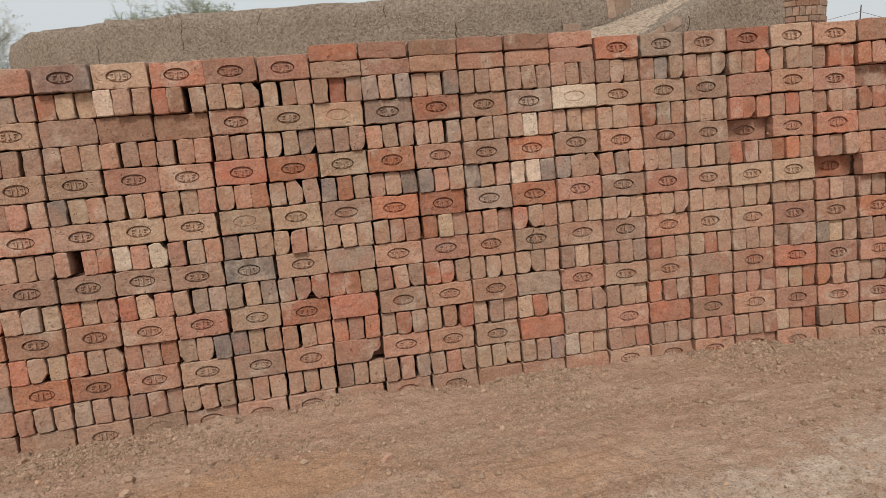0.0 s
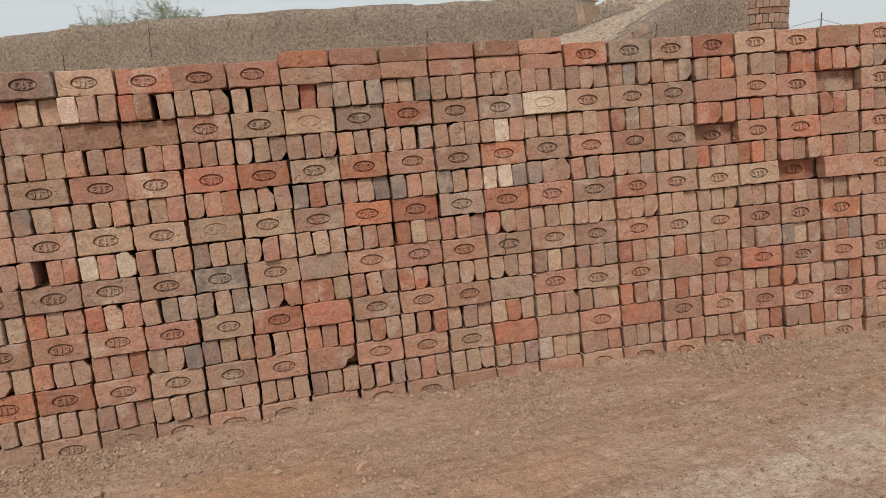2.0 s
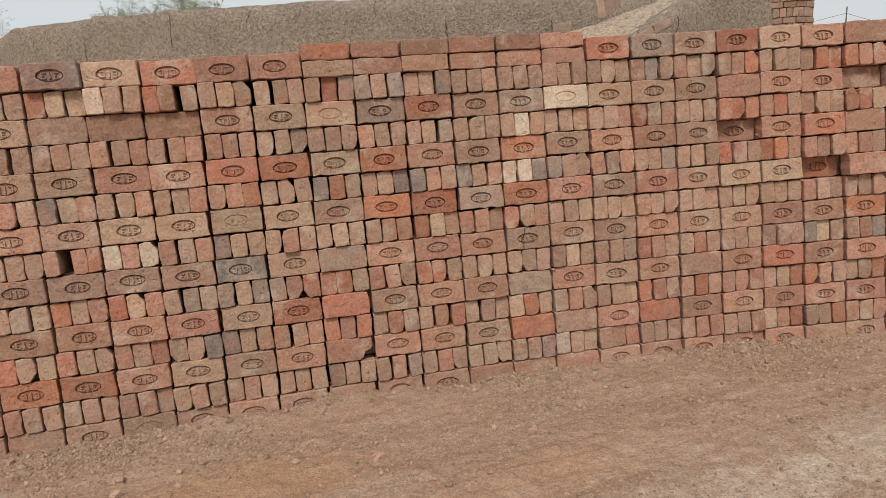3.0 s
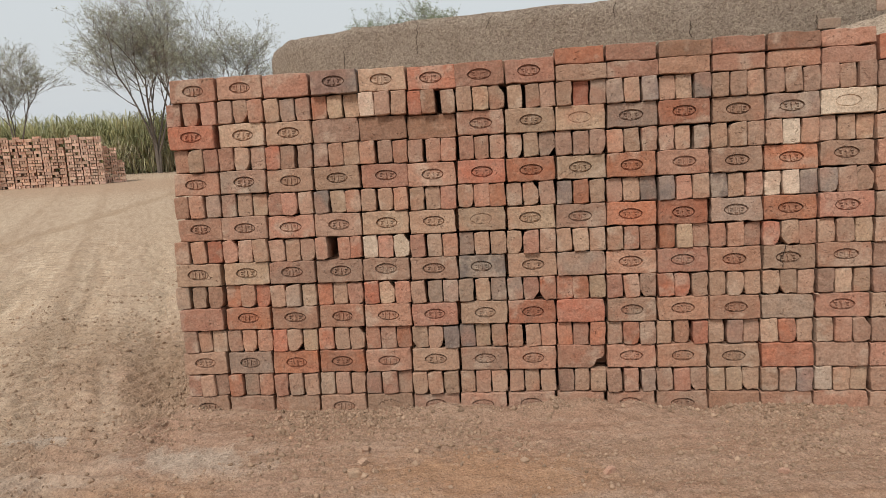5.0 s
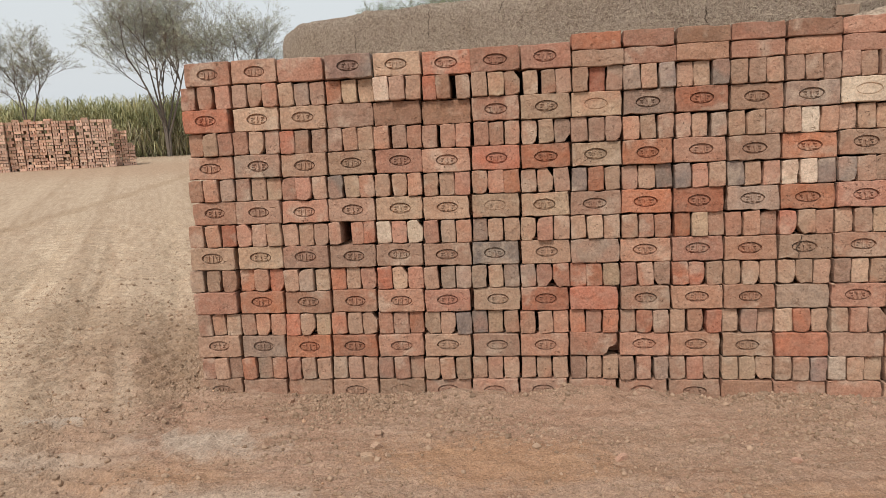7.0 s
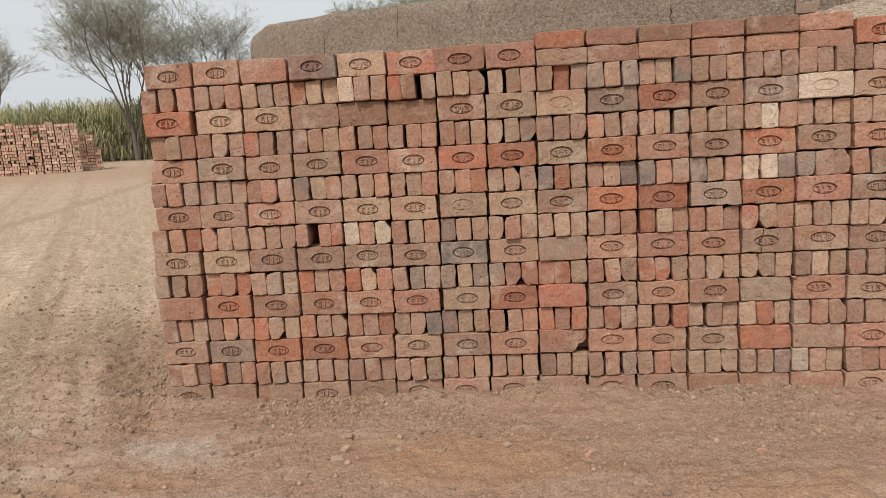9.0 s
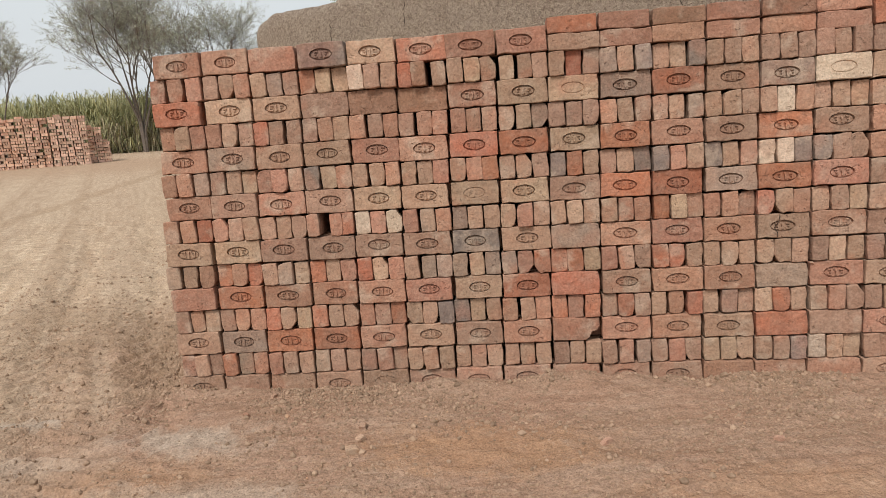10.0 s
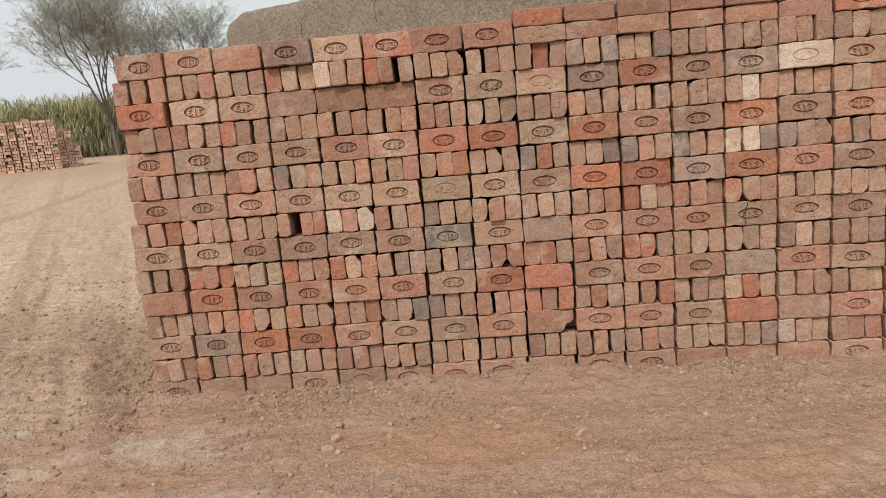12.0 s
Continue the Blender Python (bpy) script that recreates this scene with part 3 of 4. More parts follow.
        core = part("brick_core", mesh_from("brick_core", vs, fs), BRICK["b"], stack)
        core["kind"] = "stuff"


# ---- ground ----
TRACKS = ((-1.95, 0.96, -5.79, 7.45, 0.22), (-3.3, 0.96, -7.2, 7.45, 0.20), (-0.75, 1.2, -2.8, 5.0, 0.16), (-1.35, 1.1, -4.9, 7.3, 0.18), (-2.6, 0.9, -6.7, 7.2, 0.18))


def soil_height(x, y):
    q = Vector((x, y, 0.0))
    h = 0.020 * noise.noise(q * 0.9) + 0.010 * noise.noise(q * 2.7 + Vector((5, 1, 0)))
    h += 0.007 * noise.noise(q * 6.0) + 0.005 * noise.noise(q * 13.0)
    if abs(x) < 7 and -3 < y < 8:
        rough = max(0.0, 0.35 + 1.2 * noise.noise(q * 1.7 + Vector((9, 4, 2))))
        if x < 0.25:
            # earth turned over beside the free end
            rough += 1.5 * math.exp(-((x + 0.75) / 0.75) ** 2 - ((y - 0.75) / 0.6) ** 2) + 0.8 * math.exp(-((x + 0.2) / 0.3) ** 2 - ((y - 1.4) / 1.2) ** 2)
        h += rough * (0.008 * noise.noise(q * 24.0) + 0.013 * max(0.0, noise.noise(q * 33.0 + Vector((1, 7, 0)))) + 0.009 * max(0.0, noise.noise(q * 52.0)))
        # drawn-out drag marks, and broken crust
        h += 0.011 * (0.35 - abs(noise.noise(Vector((x * 1.1 + 0.15 * y, y * 8.5, 3.0))))) + rough * 0.022 * max(0.0, 0.22 - abs(noise.noise(q * 9.0 + Vector((4, 4, 4)))))
        h += 0.030 * max(0.0, noise.noise(q * 11.0 + Vector((7, 3, 6))) - 0.30)
    # soil banked against the foot of the stack
    if -0.5 < x < 6.5:
        fy = face_point(x, 0.0).y
        dy = fy - y
        if -0.05 < dy < 0.6:
            h += (-0.012 + 0.010 * min(2.6, max(0.0, x - 1.5)) + 0.034 * math.exp(-((x - 1.75) / 0.62) ** 4)) * math.exp(-(dy / 0.16) ** 2) + (0.050 * max(0.0, noise.noise(Vector((x * 2.4, 3.3, 0)))) + 0.018 * noise.noise(Vector((x * 9.0, 5.3, 0)))) * math.exp(-(dy / 0.07) ** 2)
    if -6 < x < 0.3 and -1.5 < y < 8:
        h += 0.030 * max(0.0, noise.noise(q * 3.1 + Vector((2, 8, 1)))) + 0.014 * max(0.0, noise.noise(q * 8.0))
    # loose earth heaped beside the free end
    if -0.8 < x < 0.3 and -0.4 < y < 1.6:
        heap = 1.0 + 0.9 * noise.noise(q * 9.0) + 0.6 * noise.noise(q * 21.0)
        h += 0.10 * heap * math.exp(-((x + 0.02) / 0.13) ** 2 - ((y - 0.34) / 0.30) ** 2)
    # a smooth gouge in the turned earth
    if -1.1 < x < 0.1 and -0.6 < y < 1.0:
        along = ((x + 0.86) * 0.70 - (y - 0.72) * 1.12) / 1.321
        off = abs((x + 0.86) * 1.12 + (y - 0.72) * 0.70) / 1.321
        if -0.1 < along < 1.4:
            h += -0.007 * math.exp(-(off / 0.06) ** 4) + 0.004 * math.exp(-((off - 0.10) / 0.03) ** 2)
    # wheel tracks with tread marks that lead off past the free end
    if -9 < x < 0.2 and -1 < y < 12:
        for x0, y0, x1, y1, width in TRACKS:
            ln = math.hypot(x1 - x0, y1 - y0)
            ux, uy = (x1 - x0) / ln, (y1 - y0) / ln
            off = (x - x0) * -uy + (y - y0) * ux + 0.10 * noise.noise(Vector((x * 0.5, y * 0.5, 2.0)))
            if abs(off) > 4 * width:
                continue
            run = (x - x0) * ux + (y - y0) * uy
            press = math.exp(-(off / width) ** 4) * min(1.0, max(0.0, 0.7 + noise.noise(Vector((run * 0.8, x0, 1.0))) * 1.2))
            lug = max(0.0, math.sin((run + abs(off) * 0.7) * 2 * math.pi / 0.13))
            h += press * (-0.018 + 0.030 * lug) + 0.009 * math.exp(-((abs(off) - 1.45 * width) / 0.10) ** 2) * max(0.0, 0.6 + noise.noise(q * 5.0))
    if -12 < x < -3 and 3 < y < 18:
        off = (x + 5.63) + 0.218 * (y - 5.38)
        h += -0.03 * math.exp(-(off / 0.2) ** 2) + 0.03 * math.exp(-((off - 0.4) / 0.2) ** 2)
    far = math.hypot(x, y)
    if far > 12:
        h += min(0.16, (far - 12) * 0.007)
    return h


def build_ground():
    def axis(lo, hi, step, reach):
        a = list(np.arange(lo, hi, step))
        s, v = step, a[-1]
        while v < reach:
            s *= 1.16
            v += s
            a.append(v)
        s, v = step, a[0]
        while v > -reach:
            s *= 1.16
            v -= s
            a.insert(0, v)
        return a
    xs = axis(-3.2, 5.3, 0.0135, 900)
    ys = [y for y in axis(-1.55, 6.0, 0.022, 900) if not -1.55 < y < 2.4]
    ys = sorted(ys + list(np.arange(-1.54, 2.4, 0.0125)))
    vs = [(x, y, soil_height(x, y)) for y in ys for x in xs]
    w = len(xs)
    fs = [(r * w + i, r * w + i + 1, (r + 1) * w + i + 1, (r + 1) * w + i) for r in range(len(ys) - 1) for i in range(w - 1)]
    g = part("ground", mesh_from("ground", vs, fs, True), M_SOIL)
    tagged(g, "dry trodden brown soil with wheel marks and brick dust", "ground", kind="structure")


def pebble(rg, x, y, r, vs, fs):
    z = soil_height(x, y)
    b = len(vs)
    a0 = rg.uniform(0, 6.3)
    sx, sy, sz = r * rg.uniform(0.7, 1.3), r * rg.uniform(0.7, 1.1), r * rg.uniform(0.9, 1.4)
    vs.append((x, y, z + sz))
    for k in range(5):
        t = a0 + k * 1.257
        f = rg.uniform(0.75, 1.15)
        vs.append((x + sx * f * math.cos(t), y + sy * f * math.sin(t), z + sz * rg.uniform(0.1, 0.6)))
    for k in range(5):
        t = a0 + k * 1.257 + 0.5
        vs.append((x + sx * 0.8 * math.cos(t), y + sy * 0.8 * math.sin(t), z - sz * 0.4))
    for k in range(5):
        n = (k + 1) % 5
        fs += [(b, b + 1 + k, b + 1 + n), (b + 1 + k, b + 6 + k, b + 1 + n), (b + 1 + n, b + 6 + k, b + 6 + n)]


def build_pebbles():
    rg = random.Random(8)
    for name, mat, count, label in (("pebbles", M_STONE, 34000, "small brown stones and clods strewn over the soil"), ("brick_chips", M_CLOD, 260, "pale brick chips strewn over the soil")):
        vs, fs = [], []
        made = 0
        while made < count:
            x, y = rg.uniform(-2.6, 5.6), rg.uniform(-2.0, 0.02)
            if x < 0 and rg.random() < 0.6:
                y = rg.uniform(-0.6, 4.5)
            if rg.random() < 0.45 and x > 0:
                y = face_point(x, 0).y - abs(rg.gauss(0, 0.22))
            elif y > -0.05 and x > 0 and y > face_point(x, 0).y:
                continue
            if name == "pebbles" and made % 22 == 0:
                x, y = rg.gauss(-0.10, 0.10), rg.gauss(0.22, 0.22)
            elif name == "pebbles" and made % 12 == 0:
                x, y = rg.gauss(-1.0, 0.9), rg.gauss(0.8, 0.8)
            elif noise.noise(Vector((x * 1.6, y * 2.6, 4.0))) < rg.uniform(-0.40, 0.50):
                continue
            r = min(0.016, 0.0026 * math.exp(abs(rg.gauss(0, 0.64))))
            pebble(rg, x, y, r, vs, fs)
            made += 1
        ob = part(name, mesh_from(name, vs, fs), mat)
        tagged(ob, label, "gravel", kind="stuff")
    # loose brick fragments
    for k, (x, y, r) in enumerate(((1.03, -0.65, 0.030), (1.05, -0.56, 0.022), (1.04, -0.44, 0.024), (0.47, -0.31, 0.018), (2.67, -0.62, 0.020), (2.02, -0.60, 0.022), (0.52, -0.12, 0.018))):
        me = brick_mesh("brick_fragment", r * 2.2, r, r * 1.1, 300 + k, "", (1, 1, r * 0.6))
        ob = part("brick_fragment", me, BRICK["y" if k < 3 else "t"], None, "", pose(x, y, soil_height(x, y) + r * 0.38, 0, 8, 20 + 37 * k))
        tagged(ob, "broken tan brick fragment lying on the soil", "brick fragment", "fragments on the soil")


# ---- kiln wall behind ----
KILN = ((-2.1, 13.0), (-2.62, 10.2), (-2.50, 8.7), (-2.12, 7.70), (-1.72, 7.20), (-1.05, 6.80), (-0.56, 6.64), (-0.50, 6.62), (1.34, 6.15), (3.24, 5.62), (4.2, 5.40), (4.9, 5.20), (5.6, 4.98), (6.3, 4.95), (7.2, 5.3))
KILN_TOP = (2.76, 2.80, 2.80, 2.79, 2.86, 2.88, 2.87, 2.91, 2.92, 2.90, 2.88, 2.85, 2.80, 2.70, 2.72)


def smooth_line(points, step):
    out = []
    for (x0, y0), (x1, y1) in zip(points, points[1:]):
        n = max(1, int(math.hypot(x1 - x0, y1 - y0) / step))
        out += [(x0 + (x1 - x0) * i / n, y0 + (y1 - y0) * i / n) for i in range(n)]
    return out + [points[-1]]


def mud_wall(name, plan, tops, depth, parent, mat=M_MUD, rows=22, step=0.07, batter=0.05):
    """A thick wall along a plan line: its face, its rough top and its back."""
    line = smooth_line(plan, step)
    cum = [0.0]
    for a, b in zip(plan, plan[1:]):
        cum.append(cum[-1] + math.hypot(b[0] - a[0], b[1] - a[1]))
    vs, run = [], 0.0
    cols = len(line)
    for k, (x, y) in enumerate(line):
        if k:
            run += math.hypot(x - line[k - 1][0], y - line[k - 1][1])
        a, b = line[max(0, k - 3)], line[min(cols - 1, k + 3)]
        t = Vector((b[0] - a[0], b[1] - a[1], 0)).normalized()
        nrm = Vector((-t.y, t.x, 0))
        top = float(np.interp(run, cum, tops)) + 0.035 * noise.noise(Vector((run * 1.7, 2, 0))) + 0.015 * noise.noise(Vector((run * 8, 7, 0)))
        for r in range(rows):
            z = -0.1 + (top + 0.1) * r / (rows - 1)
            o = 0.03 * noise.noise(Vector((run * 1.5, z * 1.5, 1))) + 0.018 * noise.noise(Vector((run * 6, z * 6, 2)))
            q = Vector((x, y, z)) + nrm * (batter * z + o + (0.03 if r == rows - 1 else 0))
            vs.append(tuple(q))
        for s in (0.25, 0.6, 1.0):
            q = Vector((x, y, top + (0.05 * noise.noise(Vector((run * 2, s * 5, 9))) if s < 1 else 0))) + nrm * (batter * top + depth * s)
            vs.append(tuple(q))
        vs.append(tuple(Vector((x, y, -0.1)) + nrm * (batter * top + depth)))
    w = rows + 4
    fs = [(k * w + r, (k + 1) * w + r, (k + 1) * w + r + 1, k * w + r + 1) for k in range(cols - 1) for r in range(w - 1)]
    fs += [tuple(range(w - 1, -1, -1)), tuple((cols - 1) * w + r for r in range(w))]
    return part(name, mesh_from(name, vs, fs, True), mat, parent)


def build_kiln():
    kiln = new("brick_kiln")
    kiln.location = (0, 0, 0)
    tagged(kiln, "large mud-plastered brick kiln with a worn earth ramp", "kiln")
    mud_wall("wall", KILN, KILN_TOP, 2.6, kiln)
    # wall beyond the ramp
    part_b = mud_wall("wall", ((5.35, 3.78), (5.87, 4.03), (6.43, 4.07), (6.95, 4.19), (7.3, 4.22), (7.9, 4.24)), (1.90, 2.14, 2.40, 2.64, 2.74, 2.72), 0.35, kiln)
    part_b["label"] = "mud-plastered wall rising beside the ramp"
    # ramp surface
    vs, fs = [], []
    nu, nv = 48, 18
    for i in range(nu + 1):
        for j in range(nv + 1):
            u, v = -0.35 + 1.62 * i / nu, j / nv
            lo = Vector((5.40, 4.85, 2.27)).lerp(Vector((7.30, 5.35, 2.83)), u)
            hi = Vector((5.90, 4.22, 2.14)).lerp(Vector((7.43, 4.62, 2.86)), u)
            q = lo.lerp(hi, v)
            q.z += 0.05 * noise.noise(q * 1.9) + 0.03 * noise.noise(q * 6) - 0.05 * math.sin(v * math.pi)
            vs.append(tuple(q))
    for i in range(nu):
        for j in range(nv):
            a = i * (nv + 1) + j
            fs.append((a, a + nv + 1, a + nv + 2, a + 1))
    for a, b in ((0, nv),):
        p0, p1 = vs[a], vs[b]
        k = len(vs)
        vs.extend(((p0[0], p0[1], 0), (p1[0], p1[1], 0)))
        fs.append((a, b, k + 1, k))
    part("ramp", mesh_from("ramp", vs, fs, True), M_SAND, kiln, "worn sandy earth ramp")
    # brick pier at the end, left unplastered
    rg = random.Random(12)
    vs, fs = [], []
    tube([(8.20, 4.66, -0.1, 0.40), (8.20, 4.66, 2.56, 0.40), (8.20, 4.66, 2.57, 0.01)], 28, vs, fs)
    pier = part("pier", mesh_from("pier", vs, fs, True), BRICK["b"], kiln, "unplastered round brick end of the kiln")
    face = [brick_mesh("brick", 0.070, 0.108, 0.06, 410 + k) for k in range(3)]
    flat = [brick_mesh("brick", 0.150, 0.066, 0.06, 420 + k) for k in range(2)]
    z, row = 2.60, 0
    while z > 1.75:
        hgt = 0.115 if row % 2 == 0 else 0.073
        wd = 0.078 if row % 2 == 0 else 0.156
        a = -1.35
        while a < 1.35:
            rr = 0.425 + rg.uniform(-0.006, 0.008)
            me = rg.choice(face if row % 2 == 0 else flat)
            part("brick", me, BRICK[rg.choice("tggg" if row % 2 == 0 else "tbgg")], pier, "", pose(8.20 + rr * math.sin(a - 0.45), 4.66 - rr * math.cos(a - 0.45), z - hgt / 2, 0, rg.uniform(-3, 3), math.degrees(a - 0.45)))
            a += wd / 0.425
        z -= hgt
        row += 1
    # bare bricks where the plaster fell off
    for x, y, z, yaw, tilt in ((5.41, 5.145, 2.37, -17, 2), (5.93, 5.085, 2.58, -6, 84), (6.04, 5.08, 2.60, -4, 88), (6.15, 5.08, 2.58, -2, 86), (6.02, 4.15, 2.13, 6, -24), (6.24, 4.165, 2.24, 6, -26), (6.12, 4.15, 2.02, 6, -24)):
        part("brick", PLAIN[0], BRICK["g"], kiln, "", pose(x, y, z, 0, tilt, yaw))
    # cracks in the plaster
    for k, (x, y, z, hgt) in enumerate(((-0.62, 6.67, 2.45, 0.3), (0.52, 6.37, 2.66, 0.42), (1.5, 6.11, 2.78, 0.16), (3.1, 5.67, 2.76, 0.2), (4.0, 5.45, 2.45, 0.2), (5.29, 5.09, 2.42, 0.12), (6.42, 4.08, 2.20, 0.28))):
        part("crack", crack_mesh(hgt, 20 + k, 0.005, 14, 0.012), M_CRACK, kiln, "dark crack in the mud plaster", pose(x, y + 0.05 * z - 0.02, z, -3, 0, -16 if k < 6 else 4))
    # earth-filled deck with a heap of rubble
    base = [(2.0, 8.4), (5.2, 7.6), (6.6, 5.6), (9.2, 5.2), (9.6, 9.0), (3.0, 11.0)]
    vs = [(x, y, z) for z in (0.0, 2.74) for x, y in base]
    fs = [(i, (i + 1) % 6, 6 + (i + 1) % 6, 6 + i) for i in range(6)] + [(6, 7, 8, 9, 10, 11)]
    part("deck", mesh_from("deck", vs, fs), M_MUD, kiln, "earth-filled deck of the kiln")
    vs, fs = [], []
    for k in range(340):
        a, r = rg.uniform(0, 6.28), min(1.0, abs(rg.gauss(0, 0.42)))
        x, y = 7.35 + r * math.cos(a) * 0.85, 6.5 + r * math.sin(a) * 0.7
        b0 = len(vs)
        pebble(rg, x, y, rg.uniform(0.03, 0.10), vs, fs)
        dz = 2.73 + max(0.0, 0.30 - r * 0.34) - soil_height(x, y)
        for i in range(b0, len(vs)):
            vs[i] = (vs[i][0], vs[i][1], vs[i][2] + dz)
    heap = part("rubble", mesh_from("rubble", vs, fs), M_SAND, kiln, "heap of rubble and earth on the kiln top")
    heap["kind"] = "stuff"
    hut = new("hut")
    hut.location = (8.35, 9.9, 0.0)
    tagged(hut, "plain grey rendered hut behind the kiln", "hut")
    part("wall", brick_mesh("wall", 0.95, 3.56, 0.95, 440), M_CEMENT, hut, "", pose(-0.1, -0.5, 1.78, 0, 0, 38))
    part("roof", brick_mesh("roof", 1.05, 0.07, 1.05, 441), M_CEMENT, hut, "", pose(-0.1, -0.56, 3.59, 0, 0, 38))
    pole = new("pole")
    pole.location = (8.42, 8.1, 0.0)
    tagged(pole, "thin dark upright pole carrying a wire", "pole")
    part("post", cone_mesh("post", [(0, 0, 0, 0.035), (0, 0, 4.5, 0.028)]), M_POLE, pole)
    part("wire", cone_mesh("wire", [(0, 0, 4.4, 0.007), (-0.5, 0.28, 3.74, 0.007), (-0.8, 1.55, 3.52, 0.007)]), M_POLE, pole)
    far_pole = new("pole")
    far_pole.location = (11.50, 7.0, 0.0)
    tagged(far_pole, "thin dark leaning pole with slack wires behind the kiln", "pole")
    part("post", cone_mesh("post", [(0, 0, 0, 0.016), (0.09, 0, 2.81, 0.010)]), M_POLE, far_pole)
    part("wire", cone_mesh("wire", [(0.08, 0, 2.70, 0.0035), (-0.3, 0.3, 2.62, 0.0035), (-1.6, 1.2, 2.47, 0.0035)]), M_POLE, far_pole)
    part("wire", cone_mesh("wire", [(0.08, 0, 2.70, 0.0035), (0.35, -0.3, 2.52, 0.0035), (0.9, -0.9, 2.2, 0.0035)]), M_POLE, far_pole)


def cone_mesh(name, pts, sides=7):
    vs, fs = [], []
    tube(pts, sides, vs, fs)
    return mesh_from(name, vs, fs, True)


def tube(pts, sides, vs, fs):
    """A tapered tube through points (x, y, z, radius)."""
    base = len(vs)
    n = len(pts)
    for k, p in enumerate(pts):
        a, b = Vector(pts[max(0, k - 1)][:3]), Vector(pts[min(n - 1, k + 1)][:3])
        t = (b - a).normalized()
        u = t.orthogonal().normalized()
        v = t.cross(u)
        for s in range(sides):
            w = 2 * math.pi * s / sides
            vs.append(tuple(Vector(p[:3]) + (u * math.cos(w) + v * math.sin(w)) * p[3]))
    for k in range(n - 1):
        for s in range(sides):
            s2 = (s + 1) % sides
            a = base + k * sides
            fs.append((a + s, a + s2, a + sides + s2, a + sides + s))


# ---- trees, cane, far stack ----
def build_tree(x, y, z, height, seed, spread, stems, leaf, label, leaf_mat=None, leaf_size=0.05, clear=0.0):
    rg = random.Random(seed)
    tree = new("tree")
    tree.location = (x, y, z)
    tagged(tree, label, "tree", "trees at the field's edge")
    bv, bf, tv, tf, lv, lf = [], [], [], [], [], []

    def leaflet(p, size):
        d = Vector((rg.uniform(-1, 1), rg.uniform(-1, 1), rg.uniform(-0.7, 0.5))).normalized()
        s = d.orthogonal().normalized() * size * 0.15
        b = len(lv)
        e = p + d * size
        lv.extend((tuple(p), tuple(p + d * size * 0.5 + s), tuple(e), tuple(p + d * size * 0.5 - s)))
        lf.append((b, b + 1, b + 2, b + 3))

    def branch(p, d, length, r, level):
        pts = [(*p, r)]
        q, e = Vector(p), Vector(d)
        n = 4 if level < 3 else 3
        for k in range(n):
            wob = 0.22 if level else 0.10
            e = (e + Vector((rg.uniform(-wob, wob), rg.uniform(-wob, wob), rg.uniform(-wob * 0.6, wob * 0.7)))).normalized()
            q = q + e * (length / n)
            pts.append((*q, r * (1 - 0.55 * (k + 1) / n)))
        if level < 2:
            tube(pts, 7 if level == 0 else 5, bv, bf)
        else:
            tube(pts, 3, tv, tf)
        if level >= 3:
            for k in range(leaf):
                f = rg.random()
                a, b = Vector(pts[-2][:3]), Vector(pts[-1][:3])
                leaflet(a.lerp(b, f) + Vector((rg.gauss(0, 0.05), rg.gauss(0, 0.05), rg.gauss(0, 0.04))), leaf_size * rg.uniform(0.6, 1.5))
        if level >= 4:
            return
        kids = (4, 6, 6, 4)[level]
        for k in range(kids):
            f = rg.uniform(0.35, 1.0) if level else rg.uniform(0.5, 1.0)
            i = min(n - 1, int(f * n))
            a, b = Vector(pts[i][:3]), Vector(pts[i + 1][:3])
            s = a.lerp(b, f * n - i if f < 1 else 1.0)
            side = Vector((rg.uniform(-1, 1), rg.uniform(-1, 1), rg.uniform(-0.25, 0.75))).normalized()
            nd = (e * (1.0 if level < 2 else 0.7) + side * spread).normalized()
            branch(s, nd, length * rg.uniform(0.50, 0.75), max(0.0055, r * 0.50), level + 1)

    for s in range(stems):
        a = 2 * math.pi * s / stems + rg.uniform(-0.4, 0.4)
        lean = rg.uniform(0.12, 0.62) if stems > 1 else 0.05
        d = Vector((math.cos(a) * lean, math.sin(a) * lean, 1)).normalized()
        foot = Vector((math.cos(a) * 0.05, math.sin(a) * 0.05, -0.1))
        if clear:
            knee = Vector((math.cos(a) * 0.12, math.sin(a) * 0.10, clear * rg.uniform(0.7, 1.1)))
            tube([(*foot, height * 0.0085), (*foot.lerp(knee, 0.5), height * 0.0075), (*knee, height * 0.0065)], 7, bv, bf)
            foot = knee
        branch(foot, d, height * 0.40, height * 0.0065, 0)
    part("trunk", mesh_from("trunk", bv, bf, True), M_BARK_HAZED, tree)
    part("branchwork", mesh_from("branchwork", tv, tf), M_TWIG_HAZED, tree)
    part("crown", mesh_from("crown", lv, lf), leaf_mat or M_LEAF_HAZED, tree)
    return tree


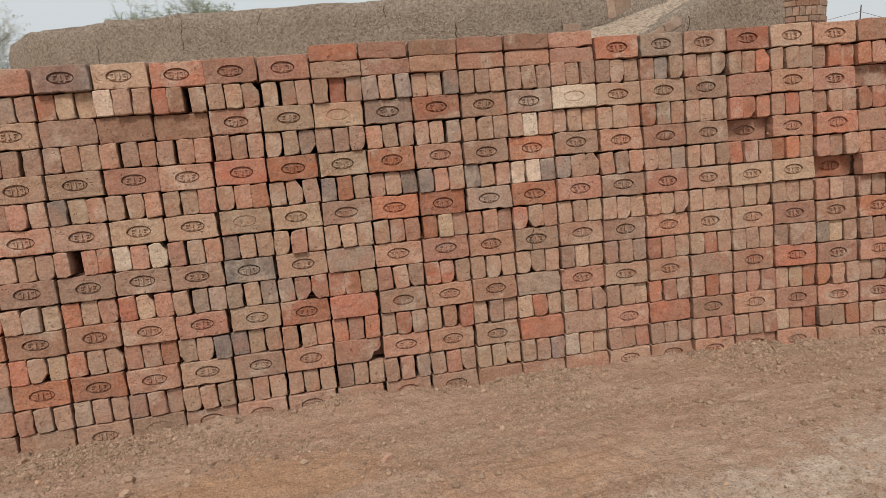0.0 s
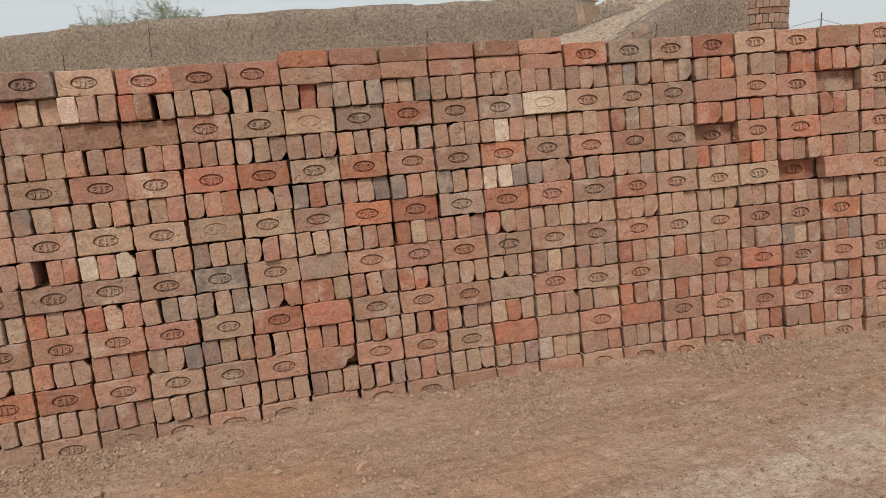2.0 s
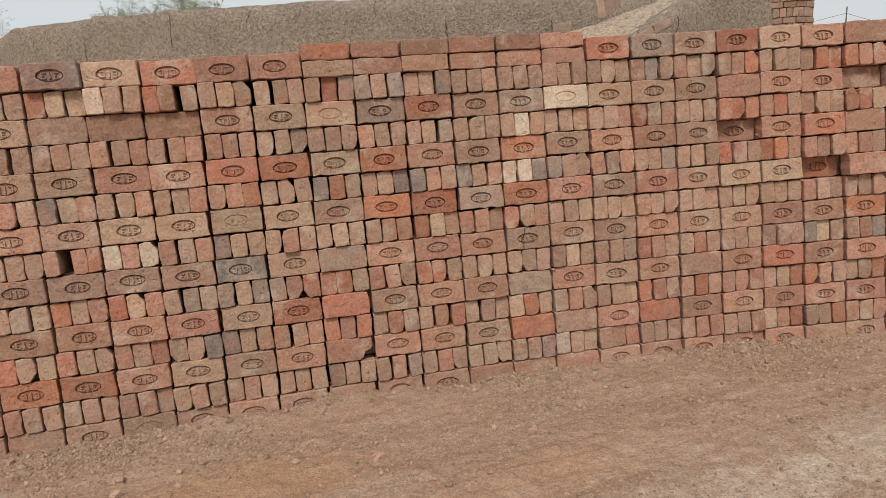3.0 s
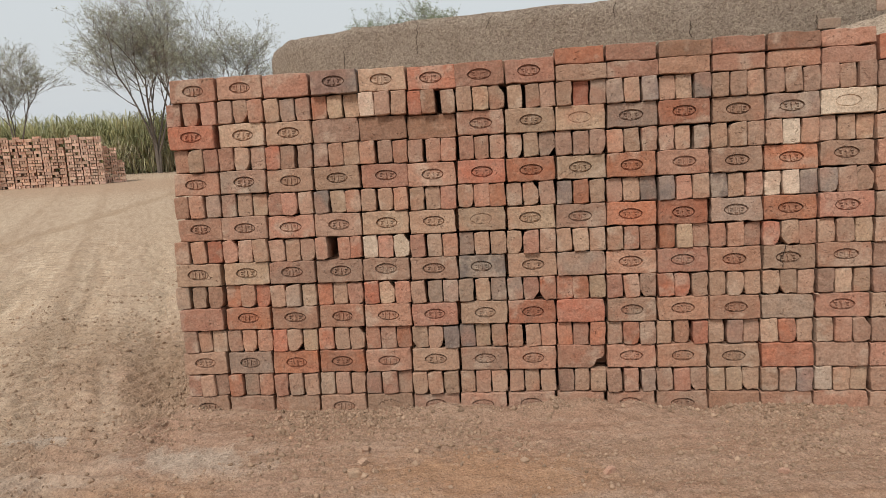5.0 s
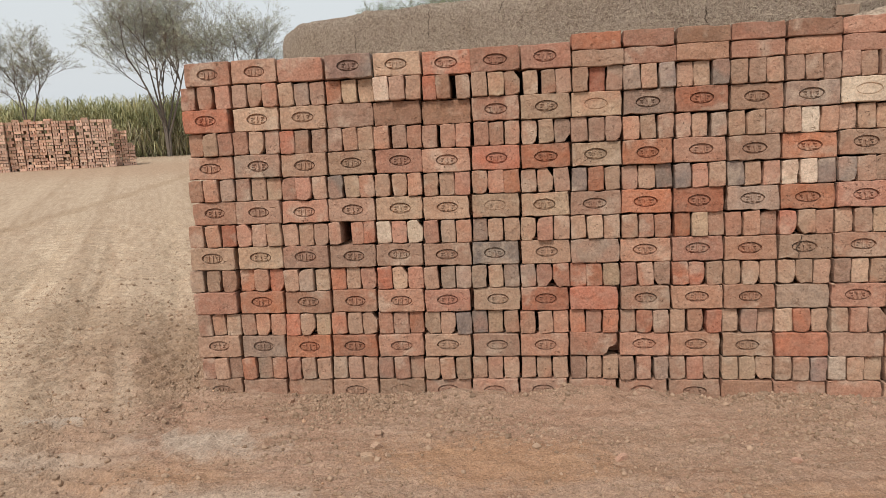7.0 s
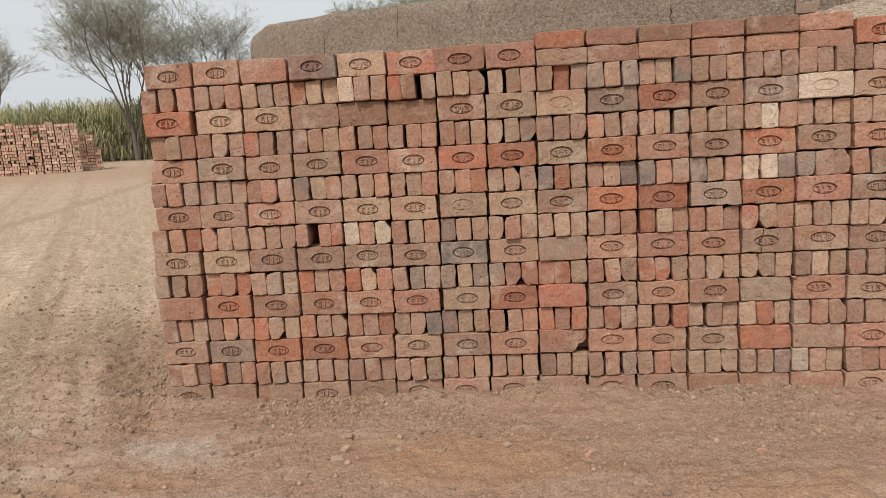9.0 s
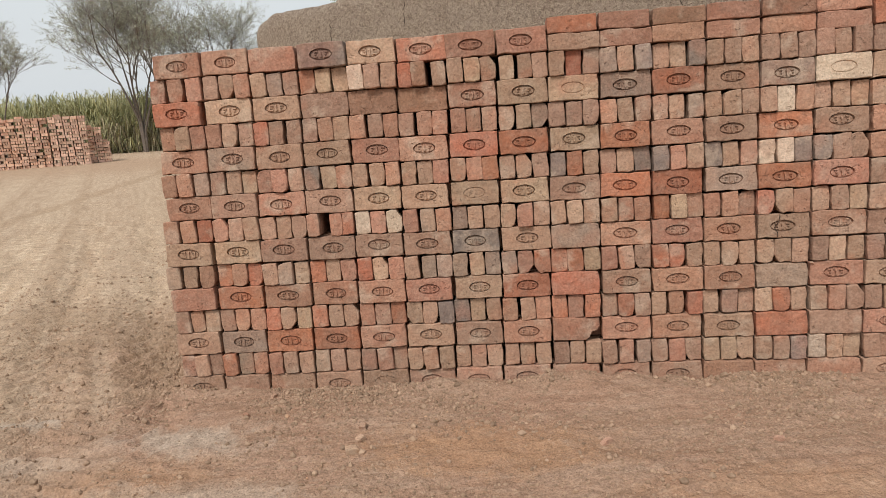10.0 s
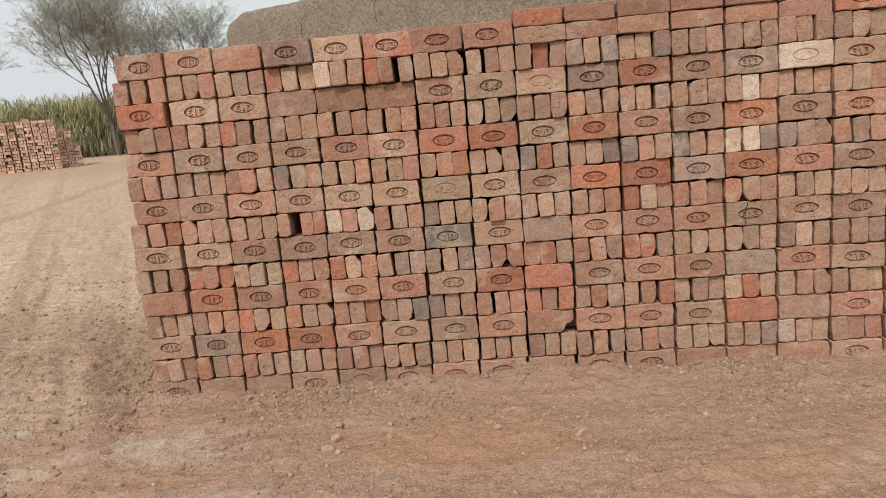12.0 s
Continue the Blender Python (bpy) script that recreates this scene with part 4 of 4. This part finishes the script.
def build_cane():
    rg = random.Random(31)
    for name, mat, count, dry in (("sugar_cane", M_CANE, 34000, False), ("dry_cane_leaves", M_CANE_DRY, 22000, True)):
        vs, fs = [], []
        for k in range(count):
            f = rg.random()
            depth = rg.random() ** 1.6 * 9.0
            x = -34 + 36 * f
            y = 23.5 + 9.5 * f + depth + 0.5 * math.sin(x * 0.9)
            z = 0.08
            top = rg.uniform(2.2, 3.2) * (1.0 if not dry else 0.7)
            a = rg.uniform(0, 6.28)
            out = rg.uniform(0.35, 1.3)
            wd = rg.uniform(0.010, 0.026)
            start = rg.uniform(-0.05, 0.5 if dry else 0.8) * top
            top = min(top, start + rg.uniform(0.5, 1.3))
            dx, dy = math.cos(a), math.sin(a)
            px, py = -dy * wd, dx * wd
            b = len(vs)
            for s, (o, h) in enumerate(((0, start), (out * 0.22, start + (top - start) * 0.70), (out * 0.6, top), (out * 1.0, top - rg.uniform(0.1, 0.8)))):
                ww = (1, 1, 0.7, 0.1)[s]
                vs.append((x + dx * o - px * ww, y + dy * o - py * ww, z + h))
                vs.append((x + dx * o + px * ww, y + dy * o + py * ww, z + h))
            for s in range(3):
                fs.append((b + 2 * s, b + 2 * s + 1, b + 2 * s + 3, b + 2 * s + 2))
        ob = part(name, mesh_from(name, vs, fs), mat)
        tagged(ob, "dense field of tall green cane" if not dry else "dry straw-coloured leaves low in the cane", "cane field", kind="stuff")


def build_far_stack():
    """Distant stacks: columns of brick, a long face and three ends by turns."""
    rg = random.Random(41)
    along = Vector((-0.87, -0.49, 0)).normalized()
    back = Vector((-along.y, along.x, 0)) * -1
    if back.y < 0:
        back = -back
    ang = math.atan2(-along.y, -along.x)
    corner = Vector((-13.45, 20.9, 0.08))
    # start along the face, columns, courses, setback, label
    rows = ((-0.05, 5, 16, 0.0, "distant stack of pale orange bricks by the cane field"),
            (1.22, 5, 16, 0.06, "distant brick stack with straight dark joints"),
            (2.46, 4, 16, 0.22, "distant brick stack set back behind its neighbours"),
            (3.45, 9, 16, 0.05, "long distant stack of pale orange bricks"),
            (5.70, 12, 16, 0.12, "long distant stack of pale orange bricks"),
            (-0.50, 2, 12, 0.45, "low stepped end of the distant brick stacks"),
            (-0.74, 1, 7, 0.55, "low pile of bricks at the end of the distant stacks"))
    for u0, cols, courses, setback, label in rows:
        stack = new("brick_stack")
        stack.location = corner + along * u0 + back * setback
        tagged(stack, label, "brick stack", "far brick stacks")
        vs, fs = [], []

        def block(u, z, w2, h2, push, depth):
            b = len(vs)
            for yy in (push, push + depth):
                for xx, zz in ((-w2, -h2), (w2, -h2), (w2, h2), (-w2, h2)):
                    q = along * (u - xx) + back * yy
                    vs.append((q.x, q.y, z + zz))
            fs.extend(((b, b + 1, b + 2, b + 3), (b + 1, b + 5, b + 6, b + 2), (b + 5, b + 4, b + 7, b + 6), (b + 4, b, b + 3, b + 7), (b + 3, b + 2, b + 6, b + 7)))

        for col in range(cols):
            turn = rg.random() < 0.5
            tall = courses - (rg.random() < 0.03)
            shift = rg.uniform(-0.03, 0.03)
            for c in range(tall):
                z = 0.055 + c * 0.1125 + rg.uniform(-0.006, 0.006)
                u = col * 0.245 + 0.12 + rg.uniform(-0.012, 0.012)
                if (c + turn) % 2:
                    block(u, z, 0.106, 0.050, shift + rg.uniform(-0.03, 0.03), 0.6)
                else:
                    for k in (-1, 0, 1):
                        if rg.random() > 0.09:
                            block(u + k * 0.079 + rg.uniform(-0.008, 0.008), z, 0.031, rg.uniform(0.044, 0.052), shift + rg.uniform(-0.03, 0.03), 0.6)
        for k in range(cols):
            if rg.random() < 0.6:
                block(rg.uniform(0.1, cols * 0.24), courses * 0.1125 + 0.036 - (0.11 if rg.random() < 0.3 else 0), 0.112, 0.036, rg.uniform(0, 0.3), 0.11)
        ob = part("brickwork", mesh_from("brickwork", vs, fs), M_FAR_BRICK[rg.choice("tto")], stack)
        ob["kind"] = "stuff"


build_ground()
build_kiln()
build_cane()
build_tree(-14.75, 27.5, 0.1, 8.6, 131, 0.85, 6, 5, "wide bare-looking acacia with thin dark stems and sparse leaves", None, 0.085, 1.4)
build_tree(-14.3, 33.5, 0.1, 9.6, 142, 0.80, 3, 5, "leafier acacia with a grey-green crown behind the stack", None, 0.085, 1.2)
build_tree(-12.0, 33.0, 0.1, 8.3, 143, 0.74, 3, 4, "leafier acacia with a grey-green crown behind the stack", None, 0.085, 1.0)
build_tree(-19.6, 24.6, 0.1, 5.6, 125, 0.62, 3, 4, "small slender tree with thin feathery leaves", None, 0.07, 1.3)
build_tree(-2.75, 24.2, 0.1, 6.35, 104, 0.62, 4, 10, "green feathery tree rising behind the kiln", M_LEAF_GREEN, 0.075, 1.0)
build_tree(-1.0, 24.0, 0.1, 6.5, 105, 0.62, 4, 10, "green feathery tree rising behind the kiln", M_LEAF_GREEN, 0.075, 1.0)
build_far_stack()
build_pebbles()
build_stack()
for x, z, size, turn in ((2.02, 0.775, 0.034, 35), (4.19, 1.135, 0.026, 60), (3.05, 0.535, 0.022, 10)):
    q = face_point(x, z)
    sliver = part("brick_fragment", brick_mesh("brick_fragment", size, size * 0.35, size * 0.4, 330 + int(size * 1000), "", (1, 1, size * 0.2)), BRICK["y"], None, "", pose(q.x, q.y - 0.006, q.z, 0, turn, 0))
    tagged(sliver, "pale brick sliver lodged between stacked bricks", "brick fragment", "slivers in the stack")
